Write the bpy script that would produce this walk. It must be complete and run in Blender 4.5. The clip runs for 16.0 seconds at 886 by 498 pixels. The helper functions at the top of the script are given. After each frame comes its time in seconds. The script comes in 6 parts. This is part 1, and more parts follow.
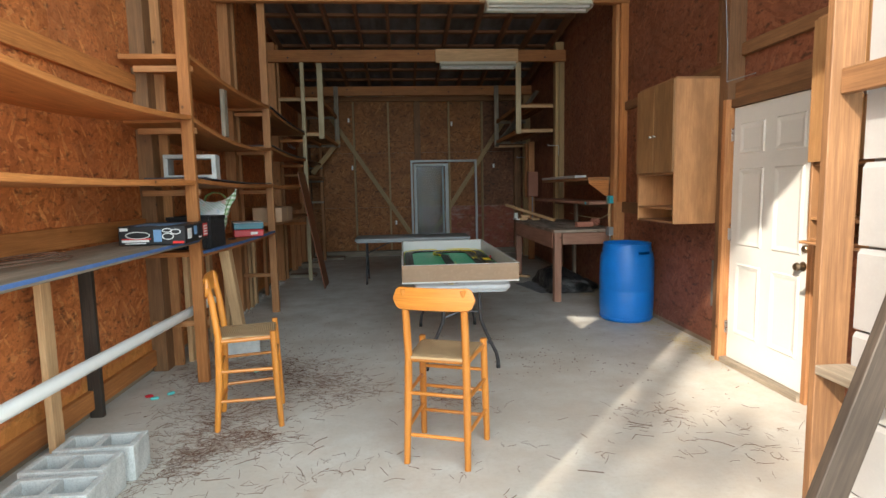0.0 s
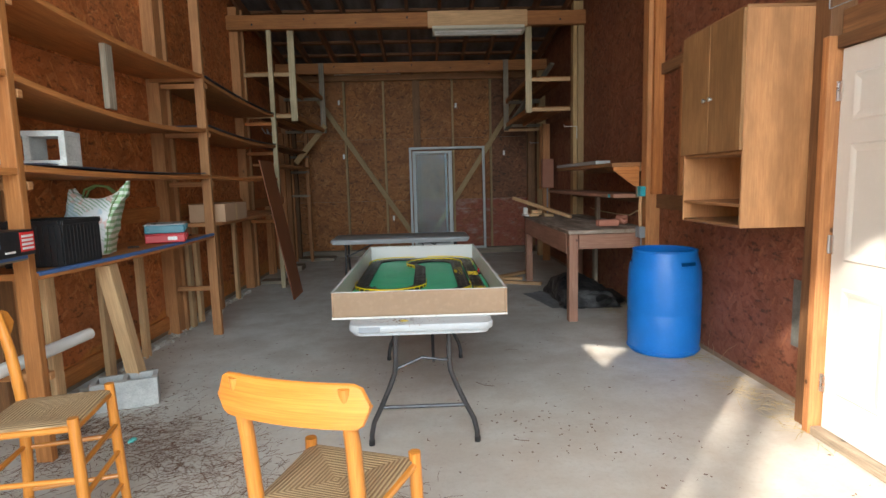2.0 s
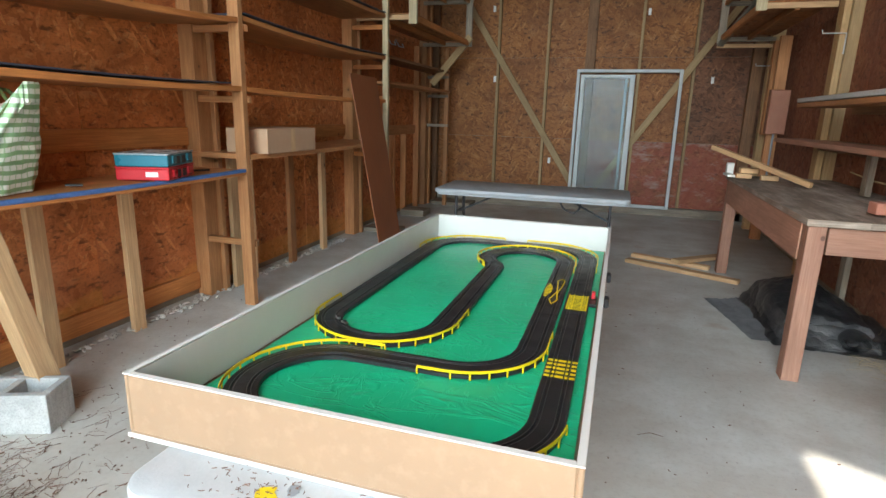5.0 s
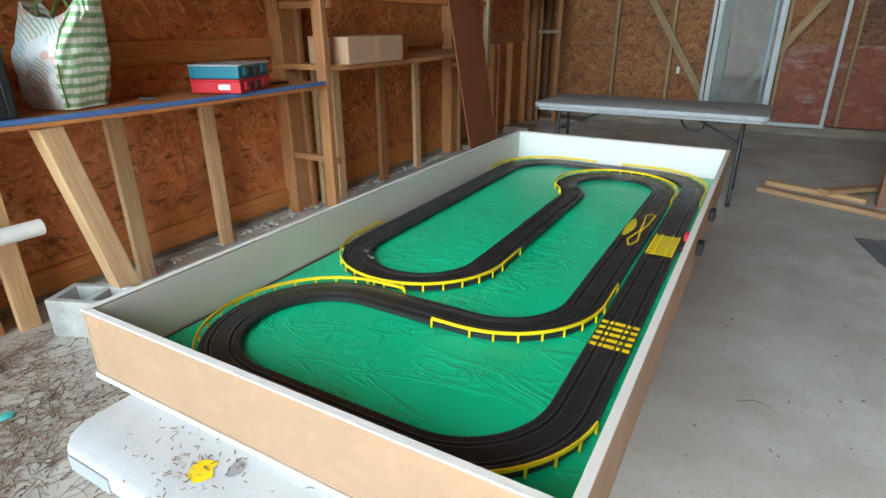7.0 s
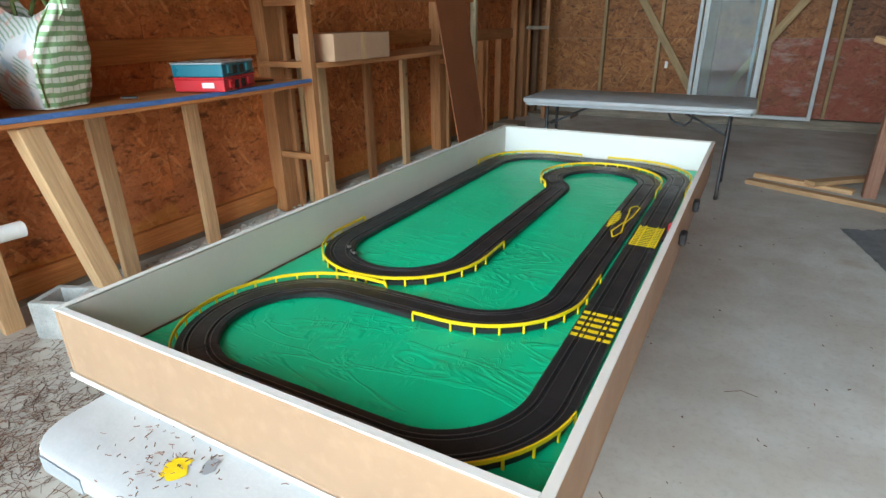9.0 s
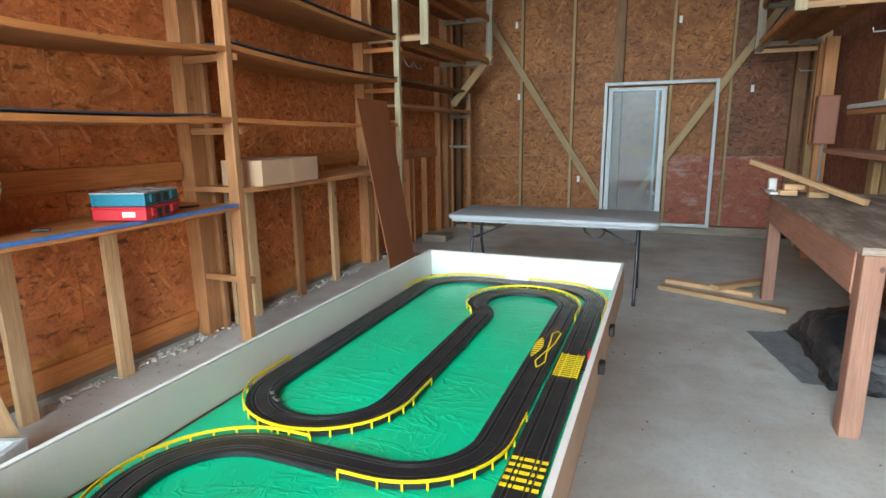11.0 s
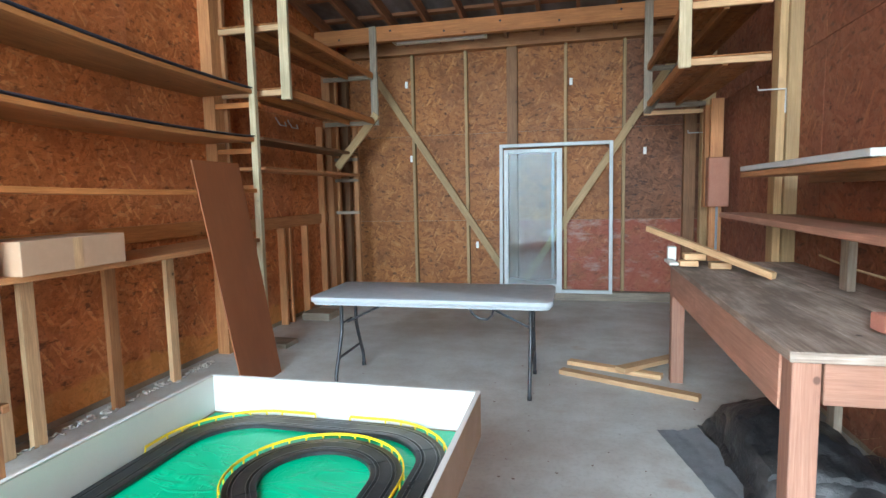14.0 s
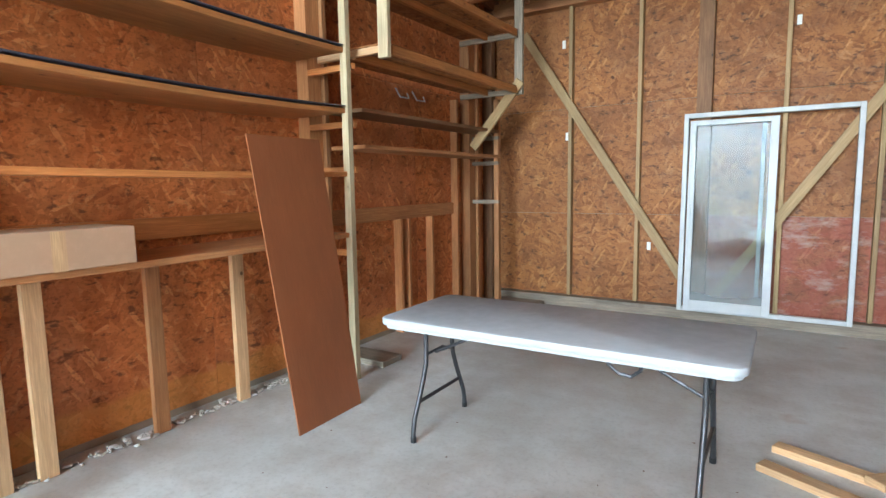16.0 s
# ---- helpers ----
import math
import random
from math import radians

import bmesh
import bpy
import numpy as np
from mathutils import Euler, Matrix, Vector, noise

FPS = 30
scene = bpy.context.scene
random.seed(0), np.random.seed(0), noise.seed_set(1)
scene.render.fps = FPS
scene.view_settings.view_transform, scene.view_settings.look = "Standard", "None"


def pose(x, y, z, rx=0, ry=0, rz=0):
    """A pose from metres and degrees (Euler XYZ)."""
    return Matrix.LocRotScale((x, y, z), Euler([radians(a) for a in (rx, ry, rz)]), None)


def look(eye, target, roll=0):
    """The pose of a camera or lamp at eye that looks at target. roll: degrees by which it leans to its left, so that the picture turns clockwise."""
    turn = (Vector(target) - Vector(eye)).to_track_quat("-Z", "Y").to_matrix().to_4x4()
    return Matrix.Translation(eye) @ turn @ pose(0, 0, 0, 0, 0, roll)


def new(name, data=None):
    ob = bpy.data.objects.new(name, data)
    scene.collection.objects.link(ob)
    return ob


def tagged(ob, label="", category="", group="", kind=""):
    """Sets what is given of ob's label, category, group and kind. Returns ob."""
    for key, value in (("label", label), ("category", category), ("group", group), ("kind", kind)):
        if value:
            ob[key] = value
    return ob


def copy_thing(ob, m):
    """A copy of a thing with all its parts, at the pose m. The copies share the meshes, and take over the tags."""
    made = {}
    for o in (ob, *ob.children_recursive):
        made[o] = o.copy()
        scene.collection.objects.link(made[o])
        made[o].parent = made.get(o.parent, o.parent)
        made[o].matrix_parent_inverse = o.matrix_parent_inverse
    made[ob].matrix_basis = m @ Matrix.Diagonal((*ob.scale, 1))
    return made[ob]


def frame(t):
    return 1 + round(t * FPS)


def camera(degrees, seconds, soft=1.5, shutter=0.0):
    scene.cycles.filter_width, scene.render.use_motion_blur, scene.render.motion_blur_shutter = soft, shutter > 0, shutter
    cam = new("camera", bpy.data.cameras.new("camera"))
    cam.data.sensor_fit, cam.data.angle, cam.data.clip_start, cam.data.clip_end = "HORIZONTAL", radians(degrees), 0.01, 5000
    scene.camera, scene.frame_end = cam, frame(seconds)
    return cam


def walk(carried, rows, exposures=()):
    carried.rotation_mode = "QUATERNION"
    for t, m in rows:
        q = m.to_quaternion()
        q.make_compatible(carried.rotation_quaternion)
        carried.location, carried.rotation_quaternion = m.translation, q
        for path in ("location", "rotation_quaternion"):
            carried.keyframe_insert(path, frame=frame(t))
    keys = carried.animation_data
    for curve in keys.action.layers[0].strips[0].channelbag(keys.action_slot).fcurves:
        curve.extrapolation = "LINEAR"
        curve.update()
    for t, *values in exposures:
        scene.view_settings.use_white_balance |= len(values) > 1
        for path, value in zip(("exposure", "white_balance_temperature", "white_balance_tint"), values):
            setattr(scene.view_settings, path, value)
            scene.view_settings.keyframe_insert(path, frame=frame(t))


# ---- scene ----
cam = camera(77.6, 16.0)
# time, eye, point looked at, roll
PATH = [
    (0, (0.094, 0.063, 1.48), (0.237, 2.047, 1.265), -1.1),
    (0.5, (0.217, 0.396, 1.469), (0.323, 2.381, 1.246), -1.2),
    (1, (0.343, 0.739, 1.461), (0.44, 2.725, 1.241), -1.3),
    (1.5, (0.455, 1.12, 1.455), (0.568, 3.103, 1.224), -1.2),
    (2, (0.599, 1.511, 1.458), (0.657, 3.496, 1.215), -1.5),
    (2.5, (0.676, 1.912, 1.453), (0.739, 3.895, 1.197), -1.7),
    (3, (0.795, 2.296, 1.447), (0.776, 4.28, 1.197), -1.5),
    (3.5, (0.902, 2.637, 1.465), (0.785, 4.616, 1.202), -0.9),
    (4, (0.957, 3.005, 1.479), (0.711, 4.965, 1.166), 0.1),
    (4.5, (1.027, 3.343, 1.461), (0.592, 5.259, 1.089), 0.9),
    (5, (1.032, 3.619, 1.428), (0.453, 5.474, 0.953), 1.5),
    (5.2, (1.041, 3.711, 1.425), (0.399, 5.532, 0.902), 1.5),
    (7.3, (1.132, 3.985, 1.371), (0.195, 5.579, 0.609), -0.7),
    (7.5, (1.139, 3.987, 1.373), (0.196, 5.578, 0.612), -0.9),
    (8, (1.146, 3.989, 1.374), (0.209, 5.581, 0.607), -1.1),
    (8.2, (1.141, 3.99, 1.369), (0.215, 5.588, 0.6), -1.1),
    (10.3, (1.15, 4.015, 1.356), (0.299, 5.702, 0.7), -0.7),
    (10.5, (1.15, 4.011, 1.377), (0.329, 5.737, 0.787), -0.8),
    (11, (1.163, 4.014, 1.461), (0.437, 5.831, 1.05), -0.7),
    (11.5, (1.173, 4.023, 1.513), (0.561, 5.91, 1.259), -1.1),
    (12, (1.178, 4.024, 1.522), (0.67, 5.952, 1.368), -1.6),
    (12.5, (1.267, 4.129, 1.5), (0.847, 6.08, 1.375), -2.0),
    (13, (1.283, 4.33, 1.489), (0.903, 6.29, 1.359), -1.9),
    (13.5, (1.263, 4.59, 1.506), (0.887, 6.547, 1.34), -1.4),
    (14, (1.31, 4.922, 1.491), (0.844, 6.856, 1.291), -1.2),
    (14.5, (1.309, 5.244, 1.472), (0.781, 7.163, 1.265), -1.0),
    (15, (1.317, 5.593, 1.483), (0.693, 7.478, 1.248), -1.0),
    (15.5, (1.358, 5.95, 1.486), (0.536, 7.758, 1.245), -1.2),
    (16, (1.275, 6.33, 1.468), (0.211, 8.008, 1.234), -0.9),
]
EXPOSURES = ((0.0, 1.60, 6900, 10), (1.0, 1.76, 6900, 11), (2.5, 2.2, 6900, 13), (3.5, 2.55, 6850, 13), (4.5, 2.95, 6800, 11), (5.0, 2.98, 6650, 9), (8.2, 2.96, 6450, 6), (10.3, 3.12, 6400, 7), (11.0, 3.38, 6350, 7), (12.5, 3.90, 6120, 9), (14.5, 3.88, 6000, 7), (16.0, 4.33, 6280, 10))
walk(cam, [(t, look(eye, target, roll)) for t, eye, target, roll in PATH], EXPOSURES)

# ---------------------------------------------------------------- sky, sun
world = bpy.data.worlds.new("sky")
scene.world = world
world.use_nodes = True
SUN = Vector((0.8, 1.0, -0.85)).normalized()
sky = world.node_tree.nodes.new("ShaderNodeTexSky")
sky.sky_type = "NISHITA"
sky.sun_disc = False
sky.sun_elevation = math.asin(-SUN.z)
sky.sun_rotation = math.atan2(-SUN.x, -SUN.y)
background = world.node_tree.nodes["Background"]
background.inputs["Strength"].default_value = 0.15
world.node_tree.links.new(sky.outputs["Color"], background.inputs["Color"])
sun_data = bpy.data.lights.new("sun", "SUN")
sun_data.energy, sun_data.angle, sun_data.color = 2.5, radians(0.55), (1.0, 0.93, 0.82)
sun = new("sun", sun_data)
sun.matrix_world = look((-12, -16, 12), Vector((-12, -16, 12)) + SUN)

door_data = bpy.data.lights.new("sky_opening", "AREA")
door_data.shape, door_data.size, door_data.size_y = "RECTANGLE", 4.7, 4.7
door_data.energy, door_data.color = 122.0, (0.76, 0.94, 0.99)
sky_opening = new("sky_opening", door_data)
sky_opening.matrix_world = look((0.42, -0.62, 2.5), (-1.9, 3.2, -0.7))


# ---------------------------------------------------------------- materials
class Nodes:
    """A short way to write node trees."""

    def __init__(self, name):
        self.mat = bpy.data.materials.new(name)
        self.mat.use_nodes = True
        self.tree = self.mat.node_tree
        self.bsdf = self.tree.nodes["Principled BSDF"]

    def add(self, kind, **values):
        node = self.tree.nodes.new(kind)
        for key, value in values.items():
            sock = node.inputs[key]
            if isinstance(value, bpy.types.NodeSocket):
                self.tree.links.new(value, sock)
            else:
                sock.default_value = value
        return node

    def coords(self, kind="Object"):
        return self.tree.nodes.new("ShaderNodeTexCoord").outputs[kind]

    def place(self):
        return self.tree.nodes.new("ShaderNodeNewGeometry").outputs["Position"]

    def chance(self):
        return self.tree.nodes.new("ShaderNodeObjectInfo").outputs["Random"]

    def mapped(self, vector, scale=(1, 1, 1), rot=(0, 0, 0), loc=(0, 0, 0)):
        node = self.add("ShaderNodeMapping", Vector=vector, Scale=scale, Rotation=rot)
        if isinstance(loc, bpy.types.NodeSocket):
            self.tree.links.new(loc, node.inputs["Location"])
        else:
            node.inputs["Location"].default_value = loc
        return node.outputs[0]

    def noise(self, vector, scale, detail=4.0, rough=0.55, warp=0.0):
        return self.add("ShaderNodeTexNoise", Vector=vector, Scale=scale, Detail=detail, Roughness=rough, Distortion=warp).outputs["Fac"]

    def ramp(self, fac, *stops):
        node = self.add("ShaderNodeValToRGB", Fac=fac)
        el = node.color_ramp.elements
        while len(el) < len(stops):
            el.new(0.5)
        for e, (at, col) in zip(el, stops):
            e.position = at
            e.color = (*col, 1) if not isinstance(col, (int, float)) else (col, col, col, 1)
        return node.outputs["Color"]

    def mix(self, fac, a, b, mode="MIX"):
        node = self.tree.nodes.new("ShaderNodeMix")
        node.data_type, node.blend_type = "RGBA", mode
        for i, v in ((0, fac), (6, a), (7, b)):
            if isinstance(v, bpy.types.NodeSocket):
                self.tree.links.new(v, node.inputs[i])
            else:
                node.inputs[i].default_value = v if i == 0 else (*v, 1)
        return node.outputs[2]

    def math(self, op, a, b=0.0):
        node = self.tree.nodes.new("ShaderNodeMath")
        node.operation = op
        for i, v in ((0, a), (1, b)):
            if isinstance(v, bpy.types.NodeSocket):
                self.tree.links.new(v, node.inputs[i])
            else:
                node.inputs[i].default_value = v
        return node.outputs[0]

    def done(self, color=None, rough=0.6, bump=None, depth=0.01, strength=0.4, metal=0.0, spec=0.5):
        for key, v in (("Base Color", color), ("Roughness", rough), ("Metallic", metal), ("Specular IOR Level", spec)):
            if v is None:
                continue
            sock = self.bsdf.inputs[key]
            if isinstance(v, bpy.types.NodeSocket):
                self.tree.links.new(v, sock)
            else:
                sock.default_value = (*v, 1) if isinstance(v, tuple) else v
        if bump is not None:
            b = self.add("ShaderNodeBump", Height=bump, Distance=depth, Strength=strength)
            self.tree.links.new(b.outputs[0], self.bsdf.inputs["Normal"])
        return self.mat


def vivid(colour):
    """The same wood with more of its red-orange."""
    return (colour[0] * 1.04, colour[1] * 0.87, colour[2] * 0.68)


def osb(name, side, dark, mid, light, stain=0.5, primer=False):
    """Flake board: stretched flakes in three directions, stains; side: the board stands along y (True) or x."""
    n = Nodes(name)
    pos = n.place()
    shift = n.add("ShaderNodeCombineXYZ", X=n.math("MULTIPLY", n.chance(), 7.0), Y=n.math("MULTIPLY", n.chance(), 13.0), Z=n.math("MULTIPLY", n.chance(), 5.0)).outputs[0]
    flat = n.mapped(pos, rot=(0, 0, radians(90)) if side else (0, 0, 0), loc=shift)
    cells = []
    for i, (turn, sx, sz) in enumerate(((14, 7, 30), (-28, 8, 34), (66, 9, 30), (-64, 12, 44))):
        spun = n.mapped(flat, rot=(0, radians(turn), 0), loc=(i * 3.1, i, i * 1.7))
        v = n.mapped(spun, scale=(sx, 0.01, sz))
        warp = n.add("ShaderNodeTexNoise", Vector=v, Scale=0.9, Detail=3.0).outputs["Color"]
        v2 = n.mix(0.55, v, warp, "ADD")
        cells.append(n.add("ShaderNodeTexVoronoi", Vector=v2, Scale=1.0).outputs["Color"])
    bw = [n.add("ShaderNodeSeparateColor", Color=c).outputs[i % 3] for i, c in enumerate(cells)]
    pick = n.ramp(n.noise(flat, 7.0, 3.0), (0.46, 0.0), (0.50, 1.0))
    pick2 = n.ramp(n.noise(n.mapped(flat, loc=(5, 5, 5)), 9.0, 3.0), (0.52, 0.0), (0.56, 1.0))
    v1 = n.mix(pick, bw[0], bw[1])
    v2 = n.mix(pick2, v1, bw[2])
    v3 = n.mix(n.ramp(n.noise(n.mapped(flat, loc=(2, 8, 1)), 8.0, 3.0), (0.55, 0.0), (0.59, 1.0)), v2, bw[3])
    big = n.noise(flat, 1.1, 5.0, 0.65)
    fleck = n.noise(flat, 60.0, 3.0)
    streak = n.noise(n.mapped(flat, scale=(14, 1, 90)), 1.0, 3.0)
    col = n.ramp(v3, (0.0, dark), (0.28, tuple((a + b) / 2 for a, b in zip(dark, mid))), (0.5, mid), (0.80, mid), (1.0, light))
    col = n.mix(0.12, col, mid)
    col = n.mix(n.ramp(streak, (0.35, 0.30), (0.55, 0.0)), col, dark)
    blush = n.noise(n.mapped(flat, loc=(6, 1, 3)), 0.8, 4.0, 0.6)
    col = n.mix(n.ramp(blush, (0.45, 0.0), (0.66, 0.55)), col, tuple(c * k for c, k in zip(mid, (0.86, 0.98, 1.5))))
    cloud = n.noise(n.mapped(flat, loc=(2, 7, 9)), 3.2, 5.0, 0.62)
    col = n.mix(n.ramp(cloud, (0.34, 0.85), (0.54, 0.0)), col, n.mix(0.6, col, tuple(c * 0.55 for c in dark)))
    sliver = n.add("ShaderNodeTexVoronoi", Vector=n.mix(0.6, n.mapped(n.mapped(flat, rot=(0, radians(58), 0)), scale=(10, 0.01, 46)), n.add("ShaderNodeTexNoise", Vector=flat, Scale=5.0, Detail=2.0).outputs["Color"], "ADD"), Scale=1.0).outputs["Color"]
    col = n.mix(n.ramp(n.add("ShaderNodeSeparateColor", Color=sliver).outputs[0], (0.955, 0.0), (0.975, 0.5)), col, tuple(min(1, c * 1.25) for c in light))
    col = n.mix(n.math("MULTIPLY", n.ramp(big, (0.38, 1.0), (0.62, 0.0)), stain), col, n.mix(0.75, col, dark))
    col = n.mix(n.ramp(fleck, (0.3, 0.45), (0.46, 0.0)), col, tuple(c * 0.3 for c in dark))
    blot = n.noise(n.mapped(flat, scale=(1, 1, 2.0), loc=(9, 2, 4)), 12.0, 4.0, 0.6)
    col = n.mix(n.ramp(blot, (0.57, 0.0), (0.67, 0.78)), col, tuple(c * 0.28 for c in dark))
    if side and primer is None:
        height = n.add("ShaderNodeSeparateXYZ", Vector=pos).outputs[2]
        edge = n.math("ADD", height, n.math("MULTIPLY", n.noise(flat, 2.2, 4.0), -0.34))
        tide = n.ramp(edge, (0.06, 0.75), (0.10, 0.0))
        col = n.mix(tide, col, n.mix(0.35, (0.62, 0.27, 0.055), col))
    if primer:
        thin = n.noise(n.mapped(flat, loc=(1, 4, 2)), 4.5, 5.0, 0.65)
        col = n.mix(n.ramp(thin, (0.36, 0.15), (0.52, 0.80)), col, n.mix(0.25, (0.30, 0.060, 0.038), col))
        powder = n.noise(n.mapped(flat, scale=(1.0, 1.0, 2.6), rot=(0, radians(-12), 0), loc=(3, 3, 8)), 2.4, 6.0, 0.7)
        col = n.mix(n.ramp(powder, (0.52, 0.0), (0.72, 0.60)), col, (0.46, 0.40, 0.36))
    return n.done(col, n.ramp(v3, (0.0, 0.75), (1.0, 0.55)), v3, 0.003, 0.3)


def lumber(name, dark, light, knots=True, dirt=0.35, rough=0.65):
    """Sawn softwood with the grain along u."""
    n = Nodes(name)
    if "weathered" not in name and "treated" not in name and "old" not in name and "plywood" not in name:
        dark, light = vivid(dark), vivid(light)
    uv = n.coords("UV")
    shift = n.add("ShaderNodeCombineXYZ", X=n.math("MULTIPLY", n.chance(), 31.0), Y=n.math("MULTIPLY", n.chance(), 17.0), Z=n.math("MULTIPLY", n.chance(), 9.0)).outputs[0]
    v = n.mapped(uv, loc=shift)
    grain = n.noise(n.mapped(v, scale=(1.3, 34, 1)), 2.2, 5.0, 0.6, 0.6)
    fine = n.noise(n.mapped(v, scale=(5, 160, 1)), 2.0, 3.0)
    patch = n.noise(n.mapped(v, scale=(1.0, 3.0, 1)), 2.3, 4.0, 0.6)
    col = n.ramp(grain, (0.3, dark), (0.5, tuple((a + b) / 2 for a, b in zip(dark, light))), (0.68, light))
    col = n.mix(n.ramp(fine, (0.35, 0.3), (0.6, 0.0)), col, tuple(c * 0.55 for c in dark))
    col = n.mix(n.math("MULTIPLY", n.ramp(patch, (0.4, 1.0), (0.65, 0.0)), dirt), col, tuple(c * 0.5 for c in dark))
    bright = n.ramp(n.chance(), (0.0, 0.72), (1.0, 1.15))
    col = n.mix(1.0, col, bright, "MULTIPLY")
    height = grain
    if knots:
        k = n.add("ShaderNodeTexVoronoi", Vector=n.mapped(v, scale=(0.8, 1.0, 1)), Scale=4.5).outputs["Distance"]
        spot = n.ramp(k, (0.040, 1.0), (0.065, 0.0))
        ring = n.ramp(k, (0.045, 0.0), (0.08, 0.5), (0.16, 0.0))
        col = n.mix(ring, col, tuple(c * 0.75 for c in dark))
        col = n.mix(spot, col, tuple(c * 0.3 for c in dark))
    return n.done(col, rough, height, 0.002, 0.35)


def plain(name, color, rough=0.5, metal=0.0, wear=0.12, scale=9.0, spec=0.5, bump=0.0015):
    n = Nodes(name)
    v = n.coords()
    a = n.noise(v, scale, 5.0, 0.6)
    b = n.noise(v, scale * 9, 3.0)
    col = n.mix(n.math("MULTIPLY", n.ramp(a, (0.35, 1.0), (0.7, 0.0)), wear), color, tuple(c * 0.45 for c in color))
    col = n.mix(n.math("MULTIPLY", n.ramp(b, (0.5, 0.0), (0.72, 1.0)), wear), col, tuple(min(1, c * 1.3 + 0.03) for c in color))
    r = n.ramp(a, (0.3, min(1.0, rough + 0.12)), (0.7, max(0.02, rough - 0.1)))
    return n.done(col, r, b, bump, 0.3, metal, spec)


# One flake board, toned by how light falls: left wall paler, right darker.
OSB_SIDE = osb("flake_board_lit_side", True, (0.38, 0.105, 0.028), (0.70, 0.225, 0.062), (0.84, 0.37, 0.13), 0.6, None)
OSB_RIGHT = osb("flake_board_shaded_side", True, (0.20, 0.066, 0.031), (0.305, 0.106, 0.049), (0.355, 0.140, 0.066), 0.55)
# Right corner panels: own dark brown stain plus the loft's shade in the tone.
OSB_CORNER = osb("flake_board_stained_shaded_end", False, (0.11, 0.038, 0.014), (0.24, 0.088, 0.032), (0.33, 0.14, 0.055), 0.5)
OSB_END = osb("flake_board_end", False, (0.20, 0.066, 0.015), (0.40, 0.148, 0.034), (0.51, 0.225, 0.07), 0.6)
OSB_RED = osb("flake_board_red_primer", False, (0.18, 0.055, 0.02), (0.34, 0.12, 0.045), (0.42, 0.18, 0.08), 0.4, True)
PINE = lumber("pine_aged", (0.40, 0.195, 0.090), (0.62, 0.35, 0.18))
PINE_PALE = lumber("pine_pale", (0.54, 0.38, 0.24), (0.78, 0.60, 0.41), True, 0.22)
PINE_NEW = lumber("pale_treated_pine", (0.46, 0.36, 0.21), (0.66, 0.55, 0.36), True, 0.3)
PINE_ORANGE = lumber("pine_orange", (0.45, 0.185, 0.060), (0.70, 0.33, 0.125))
PINE_BROWN = lumber("pine_dark", (0.18, 0.10, 0.055), (0.34, 0.20, 0.11))
SHELF_OLD = lumber("pine_worn_shelf", (0.40, 0.18, 0.065), (0.62, 0.31, 0.12))
BEAM = lumber("pine_beam", (0.36, 0.155, 0.055), (0.58, 0.28, 0.11))
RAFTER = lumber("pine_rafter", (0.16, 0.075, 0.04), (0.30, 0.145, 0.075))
PINE_OCHRE = lumber("pine_treated_ochre", (0.37, 0.235, 0.105), (0.55, 0.375, 0.185), True, 0.3)
PINE_GREY = lumber("pine_weathered", (0.24, 0.19, 0.14), (0.46, 0.38, 0.29), True, 0.5)
BENCH_WOOD = lumber("bench_wood_weathered", (0.42, 0.20, 0.130), (0.60, 0.325, 0.22), True, 0.35)
BENCH_TOP = lumber("weathered_bench_top", (0.30, 0.225, 0.17), (0.60, 0.51, 0.43), True, 0.85, 0.8)
CABINET_WOOD = lumber("cabinet_veneer", (0.44, 0.25, 0.135), (0.54, 0.33, 0.19), False, 0.6, 0.5)
CABINET_DOOR = lumber("cabinet_door_veneer", (0.34, 0.20, 0.10), (0.46, 0.30, 0.17), False, 0.6, 0.5)
PLYWOOD = lumber("reddish_hardboard", (0.33, 0.125, 0.058), (0.35, 0.136, 0.066), False, 0.25, 0.5)
BOX_PLY = plain("light_plywood", (0.30, 0.198, 0.122), 0.6, wear=0.22, scale=4, bump=0.0006)
CHAIR_WOOD = lumber("honey_varnish", (0.55, 0.22, 0.04), (0.70, 0.33, 0.08), False, 0.15, 0.32)
OLD_PLANK = lumber("old_plank", (0.048, 0.034, 0.025), (0.11, 0.080, 0.060), True, 0.6)


